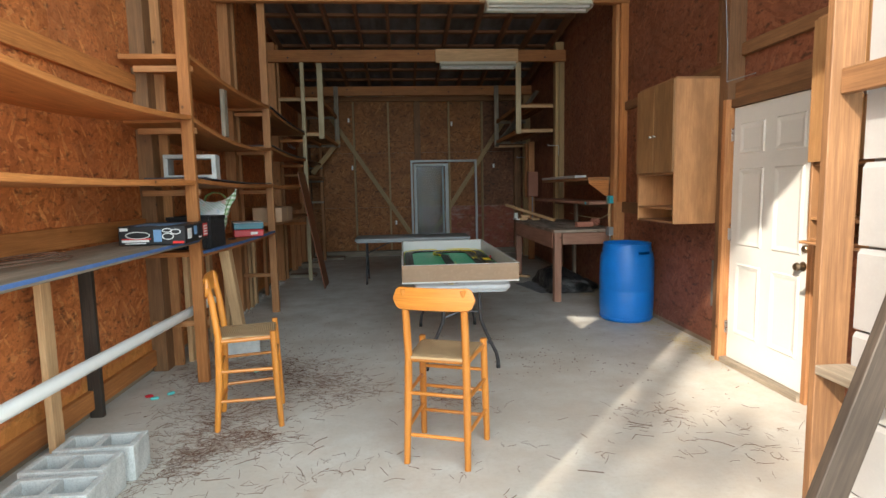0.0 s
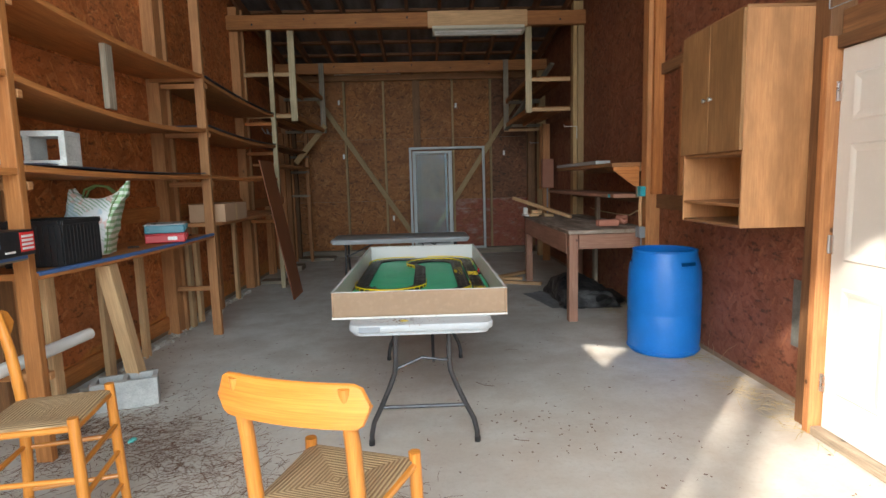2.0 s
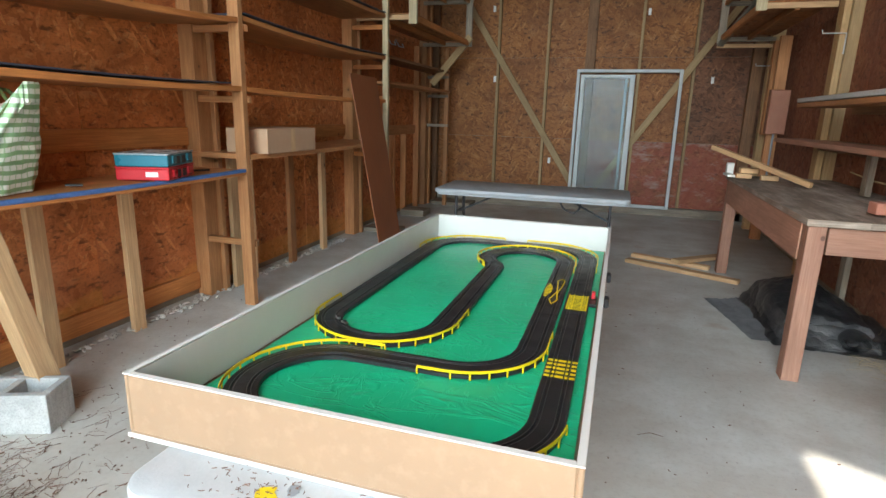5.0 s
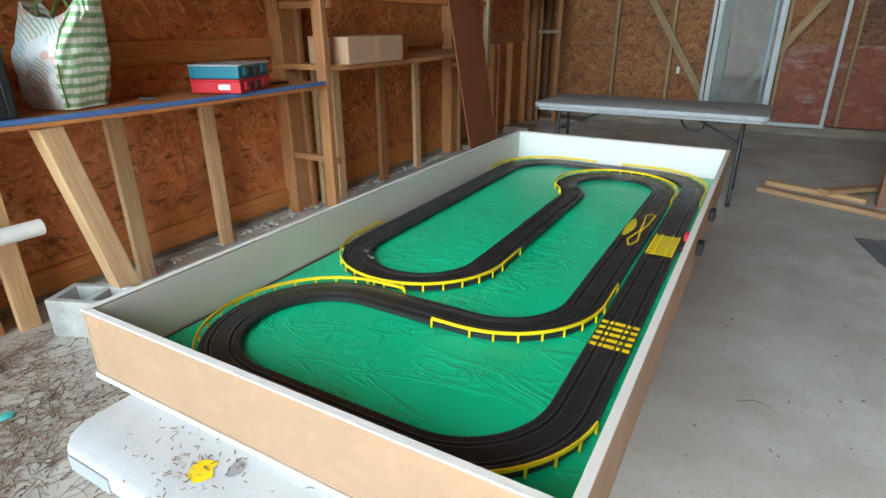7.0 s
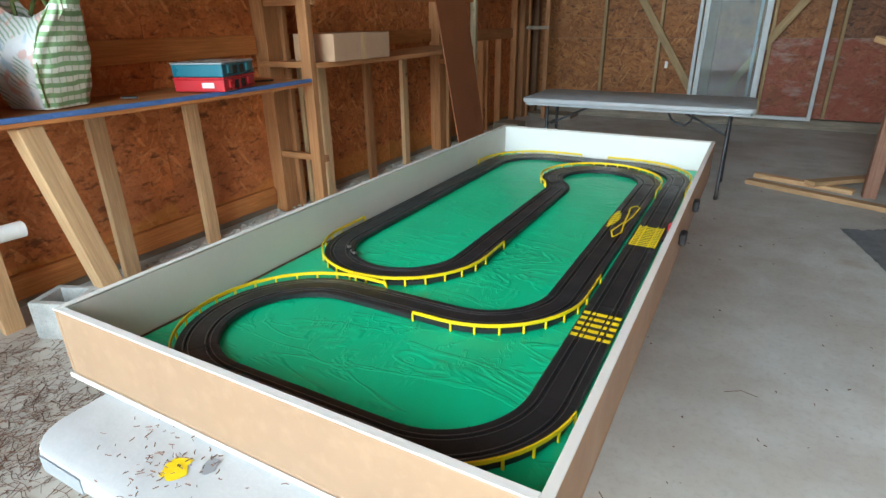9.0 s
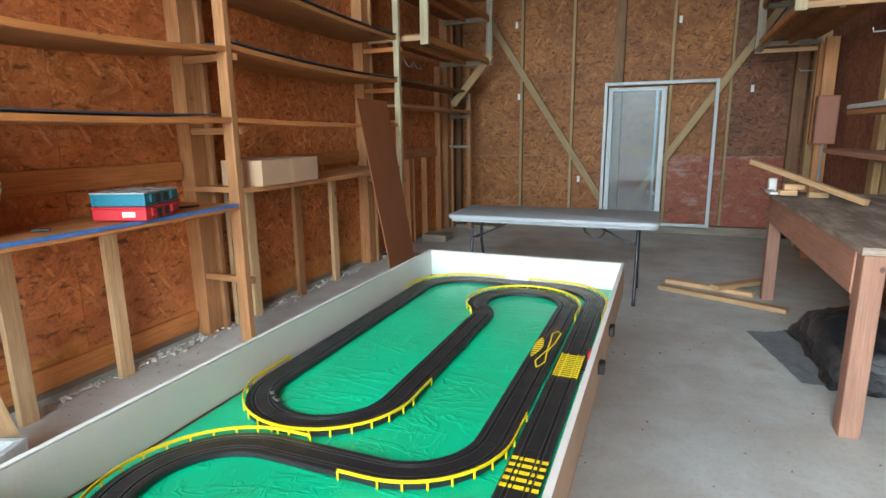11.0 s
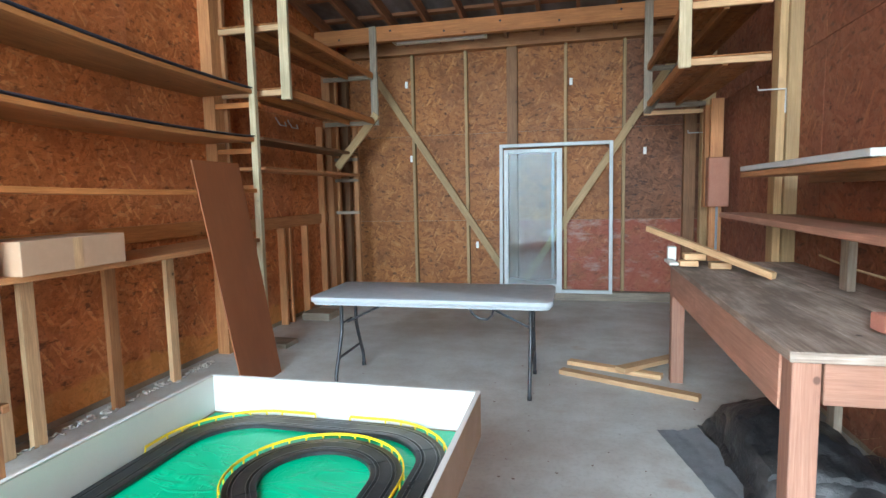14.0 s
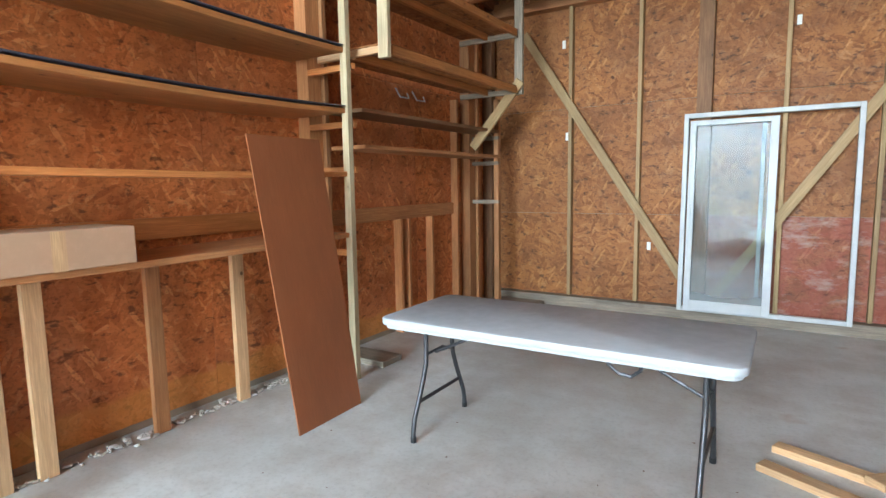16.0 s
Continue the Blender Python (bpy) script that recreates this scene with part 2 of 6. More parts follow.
def concrete():
    n = Nodes("concrete_floor")
    v = n.place()
    big = n.noise(v, 0.55, 6.0, 0.62, 0.4)
    mid = n.noise(n.mapped(v, loc=(3, 9, 0)), 2.6, 6.0, 0.65)
    fine = n.noise(v, 38.0, 5.0, 0.7)
    col = n.ramp(big, (0.3, (0.48, 0.475, 0.44)), (0.5, (0.58, 0.58, 0.545)), (0.7, (0.65, 0.65, 0.61)))
    col = n.mix(n.ramp(mid, (0.38, 0.6), (0.58, 0.0)), col, (0.43, 0.385, 0.335))
    col = n.mix(n.ramp(mid, (0.58, 0.0), (0.75, 0.45)), col, (0.70, 0.69, 0.665))
    col = n.mix(n.ramp(fine, (0.36, 0.22), (0.5, 0.0)), col, (0.27, 0.24, 0.21))
    rust = n.noise(n.mapped(v, loc=(7.3, 1.2, 0)), 1.7, 3.0, 0.5)
    col = n.mix(n.ramp(rust, (0.70, 0.0), (0.76, 0.5)), col, (0.36, 0.19, 0.10))
    speck = n.add("ShaderNodeTexVoronoi", Vector=v, Scale=7.0).outputs["Distance"]
    col = n.mix(n.ramp(speck, (0.016, 0.6), (0.035, 0.0)), col, (0.16, 0.13, 0.11))
    along = n.add("ShaderNodeSeparateXYZ", Vector=v).outputs[1]
    drift = n.math("DIVIDE", n.math("SUBTRACT", n.math("SUBTRACT", 9.2, along), n.math("MULTIPLY", n.noise(n.mapped(v, loc=(1, 6, 0)), 0.9, 5.0, 0.65), 4.0)), 4.0)
    col = n.mix(n.math("MULTIPLY", n.ramp(drift, (0.0, 0.0), (0.8, 1.0)), n.ramp(n.noise(n.mapped(v, loc=(2, 2, 0)), 5.0, 5.0, 0.65), (0.3, 0.65), (0.7, 0.25))), col, (0.50, 0.425, 0.345))   # tracked-in dirt
    return n.done(col, n.ramp(mid, (0.3, 0.7), (0.7, 0.5)), n.mix(0.3, mid, fine), 0.006, 0.35)


def block_concrete():
    n = Nodes("block_concrete")
    v = n.coords()
    f = n.noise(v, 120.0, 4.0, 0.7)
    m = n.noise(v, 9.0, 4.0)
    col = n.ramp(m, (0.35, (0.40, 0.40, 0.39)), (0.65, (0.56, 0.56, 0.54)))
    col = n.mix(n.ramp(f, (0.35, 0.5), (0.55, 0.0)), col, (0.26, 0.26, 0.25))
    return n.done(col, 0.9, f, 0.004, 0.7)


def roofing():
    n = Nodes("galvanised_roofing")
    v = n.place()
    m = n.noise(n.mapped(v, scale=(1, 0.4, 1)), 3.0, 5.0, 0.6)
    wave = n.add("ShaderNodeTexWave", Vector=v, Scale=2.4, Distortion=0.0).outputs["Fac"]
    col = n.ramp(m, (0.3, (0.075, 0.050, 0.042)), (0.5, (0.15, 0.13, 0.125)), (0.7, (0.23, 0.22, 0.225)))
    return n.done(col, 0.55, wave, 0.02, 0.5, 0.35)


def glass_pane():
    n = Nodes("window_glass")
    tree = n.tree
    clear = tree.nodes.new("ShaderNodeBsdfTransparent")
    clear.inputs[0].default_value = (0.80, 0.83, 0.83, 1)
    gloss = tree.nodes.new("ShaderNodeBsdfGlossy")
    gloss.inputs["Roughness"].default_value = 0.06
    dust_and_glare = tree.nodes.new("ShaderNodeBsdfDiffuse")
    dust_and_glare.inputs[0].default_value = (0.50, 0.52, 0.52, 1)
    fres = tree.nodes.new("ShaderNodeFresnel")
    fres.inputs[0].default_value = 1.2
    a = tree.nodes.new("ShaderNodeMixShader")
    b = tree.nodes.new("ShaderNodeMixShader")
    smear = n.ramp(n.noise(n.coords(), 3.0, 5.0), (0.4, 0.03), (0.7, 0.10))
    # Paler towards the bottom: the sunlit yard's reflection, put into the coating.
    foot = n.ramp(n.add("ShaderNodeSeparateXYZ", Vector=n.coords("Generated")).outputs[2], (0.0, 0.35), (0.30, 0.0))
    tree.links.new(n.math("ADD", smear, foot), a.inputs[0])
    tree.links.new(clear.outputs[0], a.inputs[1])
    tree.links.new(dust_and_glare.outputs[0], a.inputs[2])
    tree.links.new(fres.outputs[0], b.inputs[0])
    tree.links.new(a.outputs[0], b.inputs[1])
    tree.links.new(gloss.outputs[0], b.inputs[2])
    tree.links.new(b.outputs[0], tree.nodes["Material Output"].inputs[0])
    return n.mat


def rush():
    n = Nodes("woven_rush")
    v = n.coords()
    ax = n.math("ABSOLUTE", n.add("ShaderNodeSeparateXYZ", Vector=v).outputs[0])
    ay = n.math("ABSOLUTE", n.add("ShaderNodeSeparateXYZ", Vector=v).outputs[1])
    side = n.math("GREATER_THAN", ax, ay)
    big = n.mix(side, ay, ax)
    strand = n.add("ShaderNodeTexWave", Vector=n.add("ShaderNodeCombineXYZ", X=big).outputs[0], Scale=26.0, Distortion=1.5).outputs["Fac"]
    col = n.ramp(strand, (0.0, (0.20, 0.12, 0.055)), (0.6, (0.46, 0.31, 0.165)), (1.0, (0.54, 0.38, 0.21)))
    col = n.mix(n.math("MULTIPLY", side, 0.35), col, (0.28, 0.17, 0.085))
    return n.done(col, 0.75, strand, 0.004, 0.8)


def bag_print():
    """White sack with pale palm leaves on its faces and a green basket weave on one end."""
    n = Nodes("leaf_print_fabric")
    v = n.coords()
    sep = n.add("ShaderNodeSeparateXYZ", Vector=v)
    frond = n.add("ShaderNodeTexWave", Vector=n.mapped(v, rot=(radians(38), 0, 0)), Scale=16.0, Distortion=3.0, Detail=1.0)
    frond.bands_direction = "Z"
    where = n.ramp(n.noise(n.mapped(v, loc=(2, 1, 3)), 6.0, 2.0), (0.40, 0.0), (0.47, 1.0))
    leafy = n.math("MULTIPLY", n.ramp(frond.outputs["Fac"], (0.60, 0.0), (0.70, 0.75)), where)
    base = n.mix(leafy, (0.72, 0.73, 0.74), (0.20, 0.36, 0.22))
    base = n.mix(n.ramp(n.noise(n.mapped(v, loc=(5, 2, 1)), 10.0, 2.0), (0.60, 0.0), (0.64, 0.7)), base, (0.66, 0.36, 0.30))
    base = n.mix(n.ramp(n.noise(n.mapped(v, loc=(8, 3, 1)), 8.0, 2.0), (0.59, 0.0), (0.63, 0.6)), base, (0.34, 0.50, 0.60))
    bars = n.add("ShaderNodeTexWave", Vector=v, Scale=7.5, Distortion=2.2, Detail=2.0)
    bars.bands_direction = "Z"
    cross = n.add("ShaderNodeTexWave", Vector=v, Scale=9.0, Distortion=1.2)
    cross.bands_direction = "X"
    weave = n.mix(n.ramp(bars.outputs["Fac"], (0.46, 0.0), (0.64, 0.85)), (0.74, 0.79, 0.70), (0.16, 0.36, 0.13))
    weave = n.mix(n.ramp(cross.outputs["Fac"], (0.90, 0.0), (0.96, 0.6)), weave, (0.24, 0.44, 0.18))
    lean = n.math("SUBTRACT", sep.outputs[1], n.math("MULTIPLY", sep.outputs[2], 0.20))
    col = n.mix(n.ramp(lean, (0.094, 0.0), (0.100, 1.0)), base, weave)
    return n.done(col, 0.42, n.noise(v, 18.0, 5.0), 0.012, 0.55)


def tarp_plastic():
    n = Nodes("black_plastic_sheet")
    v = n.coords()
    m = n.noise(v, 7.0, 6.0, 0.65)
    d = n.noise(n.mapped(v, loc=(4, 1, 0)), 2.6, 4.0)
    col = n.mix(n.ramp(d, (0.55, 0.0), (0.75, 0.55)), (0.020, 0.021, 0.024), (0.24, 0.24, 0.24))
    return n.done(col, n.ramp(d, (0.4, 0.30), (0.7, 0.6)), m, 0.03, 0.8)


def felt():
    n = Nodes("green_baize_vinyl")
    v = n.coords()
    wr = n.noise(n.mapped(v, scale=(3.2, 9, 1), rot=(0, 0, radians(14))), 1.5, 3.0, 0.5, 1.2)
    ridge = n.ramp(wr, (0.5, 0.0), (0.56, 1.0), (0.62, 0.0))
    m = n.noise(v, 4.0, 4.0)
    col = n.ramp(m, (0.3, (0.006, 0.42, 0.20)), (0.7, (0.006, 0.52, 0.26)))
    fold = n.noise(n.mapped(v, scale=(14, 5, 1), rot=(0, 0, radians(62)), loc=(3, 1, 0)), 1.6, 3.0, 0.5, 1.6)
    crease = n.ramp(fold, (0.545, 0.0), (0.575, 1.0), (0.605, 0.0))
    near = n.ramp(n.noise(n.mapped(v, loc=(4, 2, 0)), 2.6, 2.0), (0.46, 0.0), (0.58, 1.0))
    height = n.math("ADD", ridge, n.math("MULTIPLY", crease, near))
    return n.done(col, 0.33, height, 0.005, 0.36)


CONCRETE, BLOCK, ROOFING, GLASS, RUSH, BAG, TARP, FELT = concrete(), block_concrete(), roofing(), glass_pane(), rush(), bag_print(), tarp_plastic(), felt()
WHITE_PAINT = plain("white_paint", (0.80, 0.80, 0.77), 0.45, wear=0.08, scale=5)
BOX_WHITE = plain("white_melamine", (0.63, 0.63, 0.60), 0.4, wear=0.05)
WHITE_METAL = plain("white_aluminium", (0.50, 0.52, 0.52), 0.4, wear=0.15)
DOOR_PAINT = plain("door_paint", (0.70, 0.70, 0.67), 0.42, wear=0.06, scale=4)
TABLE_TOP = plain("grey_white_plastic", (0.43, 0.46, 0.48), 0.5, wear=0.12, scale=14)
STEEL_DARK = plain("dark_steel_tube", (0.07, 0.07, 0.075), 0.4, 0.6)
RAIL = plain("dull_steel_rail", (0.22, 0.22, 0.225), 0.35, 0.9)
STEEL = plain("bright_steel", (0.55, 0.55, 0.55), 0.3, 1.0)
KNOB = plain("bronze_knob", (0.24, 0.17, 0.11), 0.3, 0.9)
BARREL_BLUE = plain("blue_plastic", (0.0, 0.185, 0.66), 0.4, wear=0.14, scale=6)
PVC = plain("white_pvc", (0.80, 0.80, 0.78), 0.35, wear=0.08)
BLACK = plain("black_plastic", (0.014, 0.014, 0.016), 0.45, wear=0.2)
TRACK_BLACK = plain("track_plastic", (0.017, 0.017, 0.019), 0.42, wear=0.25, scale=14)
YELLOW = plain("yellow_plastic", (0.80, 0.60, 0.01), 0.4, wear=0.08)
RED = plain("red_plastic", (0.55, 0.025, 0.035), 0.35, wear=0.1)
TEAL = plain("blue_green_plastic", (0.02, 0.16, 0.22), 0.35, wear=0.1)
CLEAR_GREY = plain("cloudy_lid", (0.34, 0.38, 0.40), 0.25, wear=0.12)
BLUE_TAPE = plain("blue_edge_paint", (0.07, 0.15, 0.36), 0.6, wear=0.35)
DARK_SHEET = plain("dark_sheet", (0.045, 0.05, 0.075), 0.4, wear=0.3)
CARTON = plain("cardboard", (0.46, 0.285, 0.175), 0.8, wear=0.12, scale=4)
BRICK = plain("red_brick", (0.48, 0.20, 0.14), 0.85, wear=0.25, scale=14, bump=0.003)
RED_BROWN = plain("red_brown_metal", (0.36, 0.15, 0.09), 0.6, wear=0.2)
SIDING = plain("white_siding", (0.36, 0.36, 0.36), 0.5, wear=0.1)
FIXTURE = plain("cream_fixture", (0.70, 0.66, 0.54), 0.5, wear=0.15)
TUBE = plain("lamp_glass", (0.80, 0.80, 0.78), 0.25, wear=0.03)
CYAN = plain("cyan_plastic", (0.03, 0.45, 0.55), 0.4)
GREY_BOX = plain("grey_enamel", (0.26, 0.29, 0.32), 0.45)
NEEDLES = plain("pine_needles", (0.18, 0.095, 0.062), 0.8, wear=0.4, scale=3)
STRAW = plain("dry_straw", (0.52, 0.42, 0.24), 0.8, wear=0.3)
GROUND = plain("packed_dirt", (0.46, 0.40, 0.31), 0.9, wear=0.35, scale=0.6, bump=0.01)
EXTERIOR = plain("exterior_boards", (0.30, 0.24, 0.18), 0.8, wear=0.2)
BARK = plain("bark", (0.13, 0.09, 0.06), 0.9, wear=0.4, scale=6, bump=0.02)
STRAP = plain("olive_webbing", (0.13, 0.17, 0.05), 0.7, wear=0.2)
LEAF = plain("foliage", (0.06, 0.10, 0.03), 0.7, wear=0.3)
RED_INK = plain("red_ink", (0.65, 0.03, 0.03), 0.4)
WHITE_INK = plain("white_ink", (0.75, 0.75, 0.74), 0.4)
BLUE_INK = plain("blue_ink", (0.16, 0.30, 0.50), 0.4)
PATCH = plain("grey_green_paint", (0.16, 0.17, 0.155), 0.7, wear=0.5, scale=8)
DUSTY_SHEET = plain("dusty_plastic", (0.19, 0.20, 0.215), 0.6, wear=0.35, scale=12)
DUST = plain("pale_dust", (0.55, 0.52, 0.47), 0.95, wear=0.3, scale=20)
BULL = plain("teal_scrap", (0.10, 0.50, 0.48), 0.5)


# ---------------------------------------------------------------- mesh tools
def mesh_from(bm, name):
    me = bpy.data.meshes.new(name)
    bm.normal_update()
    bm.to_mesh(me)
    bm.free()
    return me


def smooth(me, angle=40):
    for p in me.polygons:
        p.use_smooth = True
    me.set_sharp_from_angle(angle=radians(angle))
    return me


def grain_uv(bm, axis=None):
    """UVs in metres, u along the longest side."""
    lo = [min(v.co[i] for v in bm.verts) for i in range(3)]
    hi = [max(v.co[i] for v in bm.verts) for i in range(3)]
    if axis is None:
        axis = max(range(3), key=lambda i: hi[i] - lo[i])
    uv = bm.loops.layers.uv.verify()
    for f in bm.faces:
        skip = max(range(3), key=lambda i: abs(f.normal[i]))
        if skip == axis:
            a, b = [i for i in range(3) if i != axis]
        else:
            a, b = axis, [i for i in range(3) if i not in (axis, skip)][0]
        for lp in f.loops:
            lp[uv].uv = (lp.vert.co[a], lp.vert.co[b] + 0.37 * skip)


def block(sx, sy, sz, bevel=0.003, at=(0, 0, 0), axis=None, seg=1):
    bm = bmesh.new()
    bmesh.ops.create_cube(bm, size=1.0)
    bmesh.ops.scale(bm, vec=(sx, sy, sz), verts=bm.verts)
    if bevel:
        bmesh.ops.bevel(bm, geom=bm.edges[:], offset=min(bevel, 0.4 * min(sx, sy, sz)), segments=seg, affect="EDGES", profile=0.5)
    bmesh.ops.translate(bm, vec=at, verts=bm.verts)
    bm.normal_update()
    grain_uv(bm, axis)
    return bm


def merged(*bms):
    out = bmesh.new()
    for b in bms:
        me = mesh_from(b, "tmp")
        out.from_mesh(me)
        bpy.data.meshes.remove(me)
    return out


def part(name, bm, material, parent=None, label="", m=None, shade=False):
    me = bm if isinstance(bm, bpy.types.Mesh) else mesh_from(bm, name)
    if material is not None and not me.materials:
        me.materials.append(material)
    if shade:
        smooth(me)
    ob = new(name, me)
    if parent is not None:
        ob.parent = parent
    if m is not None:
        ob.matrix_basis = m
    if label:
        ob["label"] = label
    return ob


def thing(name, label, category, at=(0, 0, 0), rz=0.0, group="", kind="", rx=0.0, ry=0.0):
    ob = new(name)
    ob.empty_display_size = 0.1
    ob.matrix_basis = pose(*at, rx, ry, rz)
    return tagged(ob, label, category, group, kind)


def board(name, lo, hi, material, parent=None, label="", bevel=0.003, axis=None):
    """A board between two corners given in its parent's space."""
    size = [b - a for a, b in zip(lo, hi)]
    mid = [(a + b) / 2 for a, b in zip(lo, hi)]
    return part(name, block(*size, bevel, axis=axis), material, parent, label, Matrix.Translation(mid))


def stick(name, p0, p1, wide, thick, material, parent=None, label="", up=(0, 0, 1), bevel=0.003):
    """A board from p0 to p1; wide is measured square to up, thick along it."""
    p0, p1 = Vector(p0), Vector(p1)
    d = (p1 - p0)
    z = d.normalized()
    x = Vector(up).cross(z)
    if x.length < 1e-4:
        x = Vector((1, 0, 0))
    x.normalize()
    y = z.cross(x)
    m = Matrix((x, y, z)).transposed().to_4x4()
    m.translation = (p0 + p1) / 2
    return part(name, block(wide, thick, d.length, bevel, axis=2), material, parent, label, m)


def sweep(points, radius, seg=10, closed=False, cap=True):
    """A round tube along points; radius: a number or one for each point."""
    bm = bmesh.new()
    pts = [Vector(p) for p in points]
    rad = radius if isinstance(radius, (list, tuple)) else [radius] * len(pts)
    rings = []
    ref = Vector((0, 0, 1))
    for i, p in enumerate(pts):
        a = pts[i - 1] if i or closed else p
        b = pts[(i + 1) % len(pts)] if i < len(pts) - 1 or closed else p
        t = (b - a).normalized()
        if abs(t.dot(ref)) > 0.95:
            ref = Vector((1, 0, 0)) if abs(t.x) < 0.9 else Vector((0, 1, 0))
        u = t.cross(ref).normalized()
        w = u.cross(t).normalized()
        ref = w
        rings.append([bm.verts.new(p + rad[i] * (math.cos(k * math.tau / seg) * u + math.sin(k * math.tau / seg) * w)) for k in range(seg)])
    n = len(rings)
    for i in range(n if closed else n - 1):
        for k in range(seg):
            bm.faces.new((rings[i][k], rings[i][(k + 1) % seg], rings[(i + 1) % n][(k + 1) % seg], rings[(i + 1) % n][k]))
    if cap and not closed:
        bm.faces.new(rings[0])
        bm.faces.new(rings[-1][::-1])
    bmesh.ops.recalc_face_normals(bm, faces=bm.faces)
    grain_uv(bm)
    return bm


def lathe(profile, seg=48):
    """A solid of turning round z from (radius, height) pairs."""
    bm = bmesh.new()
    rings = [[bm.verts.new((r * math.cos(k * math.tau / seg), r * math.sin(k * math.tau / seg), z)) for k in range(seg)] for r, z in profile]
    for a, b in zip(rings, rings[1:]):
        for k in range(seg):
            bm.faces.new((a[k], a[(k + 1) % seg], b[(k + 1) % seg], b[k]))
    bmesh.ops.remove_doubles(bm, verts=bm.verts, dist=1e-5)
    bmesh.ops.recalc_face_normals(bm, faces=bm.faces)
    return bm


def rounded_plate(sx, sy, sz, r, bevel=0.004, seg=6):
    bm = bmesh.new()
    pts = []
    for cx, cy, a0 in ((1, 1, 0), (-1, 1, 90), (-1, -1, 180), (1, -1, 270)):
        for k in range(seg + 1):
            a = radians(a0 + 90 * k / seg)
            pts.append((cx * (sx / 2 - r) + r * math.cos(a), cy * (sy / 2 - r) + r * math.sin(a), -sz / 2))
    f = bm.faces.new([bm.verts.new(p) for p in pts])
    ext = bmesh.ops.extrude_face_region(bm, geom=[f])
    bmesh.ops.translate(bm, vec=(0, 0, sz), verts=[v for v in ext["geom"] if isinstance(v, bmesh.types.BMVert)])
    bmesh.ops.recalc_face_normals(bm, faces=bm.faces)
    edges = [e for e in bm.edges if len(e.link_faces) == 2 and e.calc_face_angle(0) > 1.2]
    bmesh.ops.bevel(bm, geom=edges, offset=bevel, segments=2, affect="EDGES", profile=0.5)
    grain_uv(bm)
    return bm


# ---------------------------------------------------------------- the building
XL, XR, Y0, Y1 = -2.03, 2.88, -0.6, 12.69


def roof_z(y):
    """Underside of the rafters: the roof falls towards the back."""
    return 3.62 + 0.12 * (11.9 - y)


ground = bmesh.new()
bmesh.ops.create_grid(ground, x_segments=40, y_segments=40, size=400)
for v in ground.verts:
    v.co.z = -0.06
tagged(part("ground", ground, GROUND), "packed bare earth outside the barn", "ground", kind="structure")
slab = board("floor", (XL - 0.15, Y0 - 0.3, -0.16), (XR + 0.2, Y1 + 0.15, 0.0), CONCRETE)
tagged(slab, "dusty grey concrete slab with stains", "floor", kind="structure")

# left wall: outer boards with a small gap under the eaves, flake board inside
wall_left = thing("wall_left", "flake board wall with exposed pine studs", "wall", kind="structure")
outer = bmesh.new()
for lo, hi in (((Y0, 0.0), (0.50, 5.4)), ((1.26, 0.0), (Y1, 5.4)), ((0.50, 0.0), (1.26, 4.24)), ((0.50, 4.70), (1.26, 5.4))):
    outer = merged(outer, block(0.10, hi[0] - lo[0], hi[1] - lo[1], 0, (XL - 0.065, (lo[0] + hi[0]) / 2, (lo[1] + hi[1]) / 2)))
tri = bmesh.new()
ring = [[tri.verts.new((x, y, z)) for y, z in ((0.50, 4.70), (1.26, 4.24), (1.26, 4.70))] for x in (XL - 0.115, XL - 0.015)]
tri.faces.new(ring[0]), tri.faces.new(ring[1][::-1])
for i in range(3):
    tri.faces.new((ring[0][i], ring[0][(i + 1) % 3], ring[1][(i + 1) % 3], ring[1][i]))
bmesh.ops.recalc_face_normals(tri, faces=tri.faces)
part("outer_boards", merged(outer, tri), EXTERIOR, wall_left)
for i in range(5):
    a, b = 1.28 + 2.44 * i, min(1.28 + 2.44 * (i + 1), Y1)
    for z0, z1 in ((0.05, 1.22), (1.22, 2.44), (2.44, 3.66), (3.66, 5.2)):
        if b - a > 0.1:
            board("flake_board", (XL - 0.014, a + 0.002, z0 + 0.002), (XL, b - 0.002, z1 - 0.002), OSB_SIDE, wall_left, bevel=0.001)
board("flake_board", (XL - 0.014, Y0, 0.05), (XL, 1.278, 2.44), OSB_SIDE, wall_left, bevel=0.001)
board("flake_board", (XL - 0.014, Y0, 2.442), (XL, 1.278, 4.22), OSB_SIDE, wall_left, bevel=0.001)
for y in (4.88, 7.14, 9.60, 12.10):
    # the nearest post gets dark pine for the shade on it
    board("post", (XL, y - 0.145, 0.0), (XL + 0.12, y - 0.005, roof_z(y)), PINE_BROWN if y < 5 else PINE, wall_left)
    board("stud", (XL + 0.03, y, 0.0), (XL + (0.19 if y < 5 else 0.15), y + 0.045, roof_z(y)), PINE, wall_left)
board("post", (XL, 12.50, 0.0), (XL + 0.13, 12.60, 3.5), PINE_BROWN, wall_left)
for a, b, z, mat in ((1.3, 4.73, 2.30, PINE_ORANGE), (1.3, 4.73, 1.16, PINE_ORANGE), (4.93, 6.98, 1.16, PINE_ORANGE), (7.20, 9.44, 1.16, PINE_ORANGE), (9.66, 11.93, 1.13, PINE),
                     (4.93, 6.98, 0.06, PINE_ORANGE), (1.3, 4.73, 0.06, PINE_ORANGE)):
    board("girt", (XL, a, z), (XL + 0.036, b, z + 0.13), mat, wall_left)
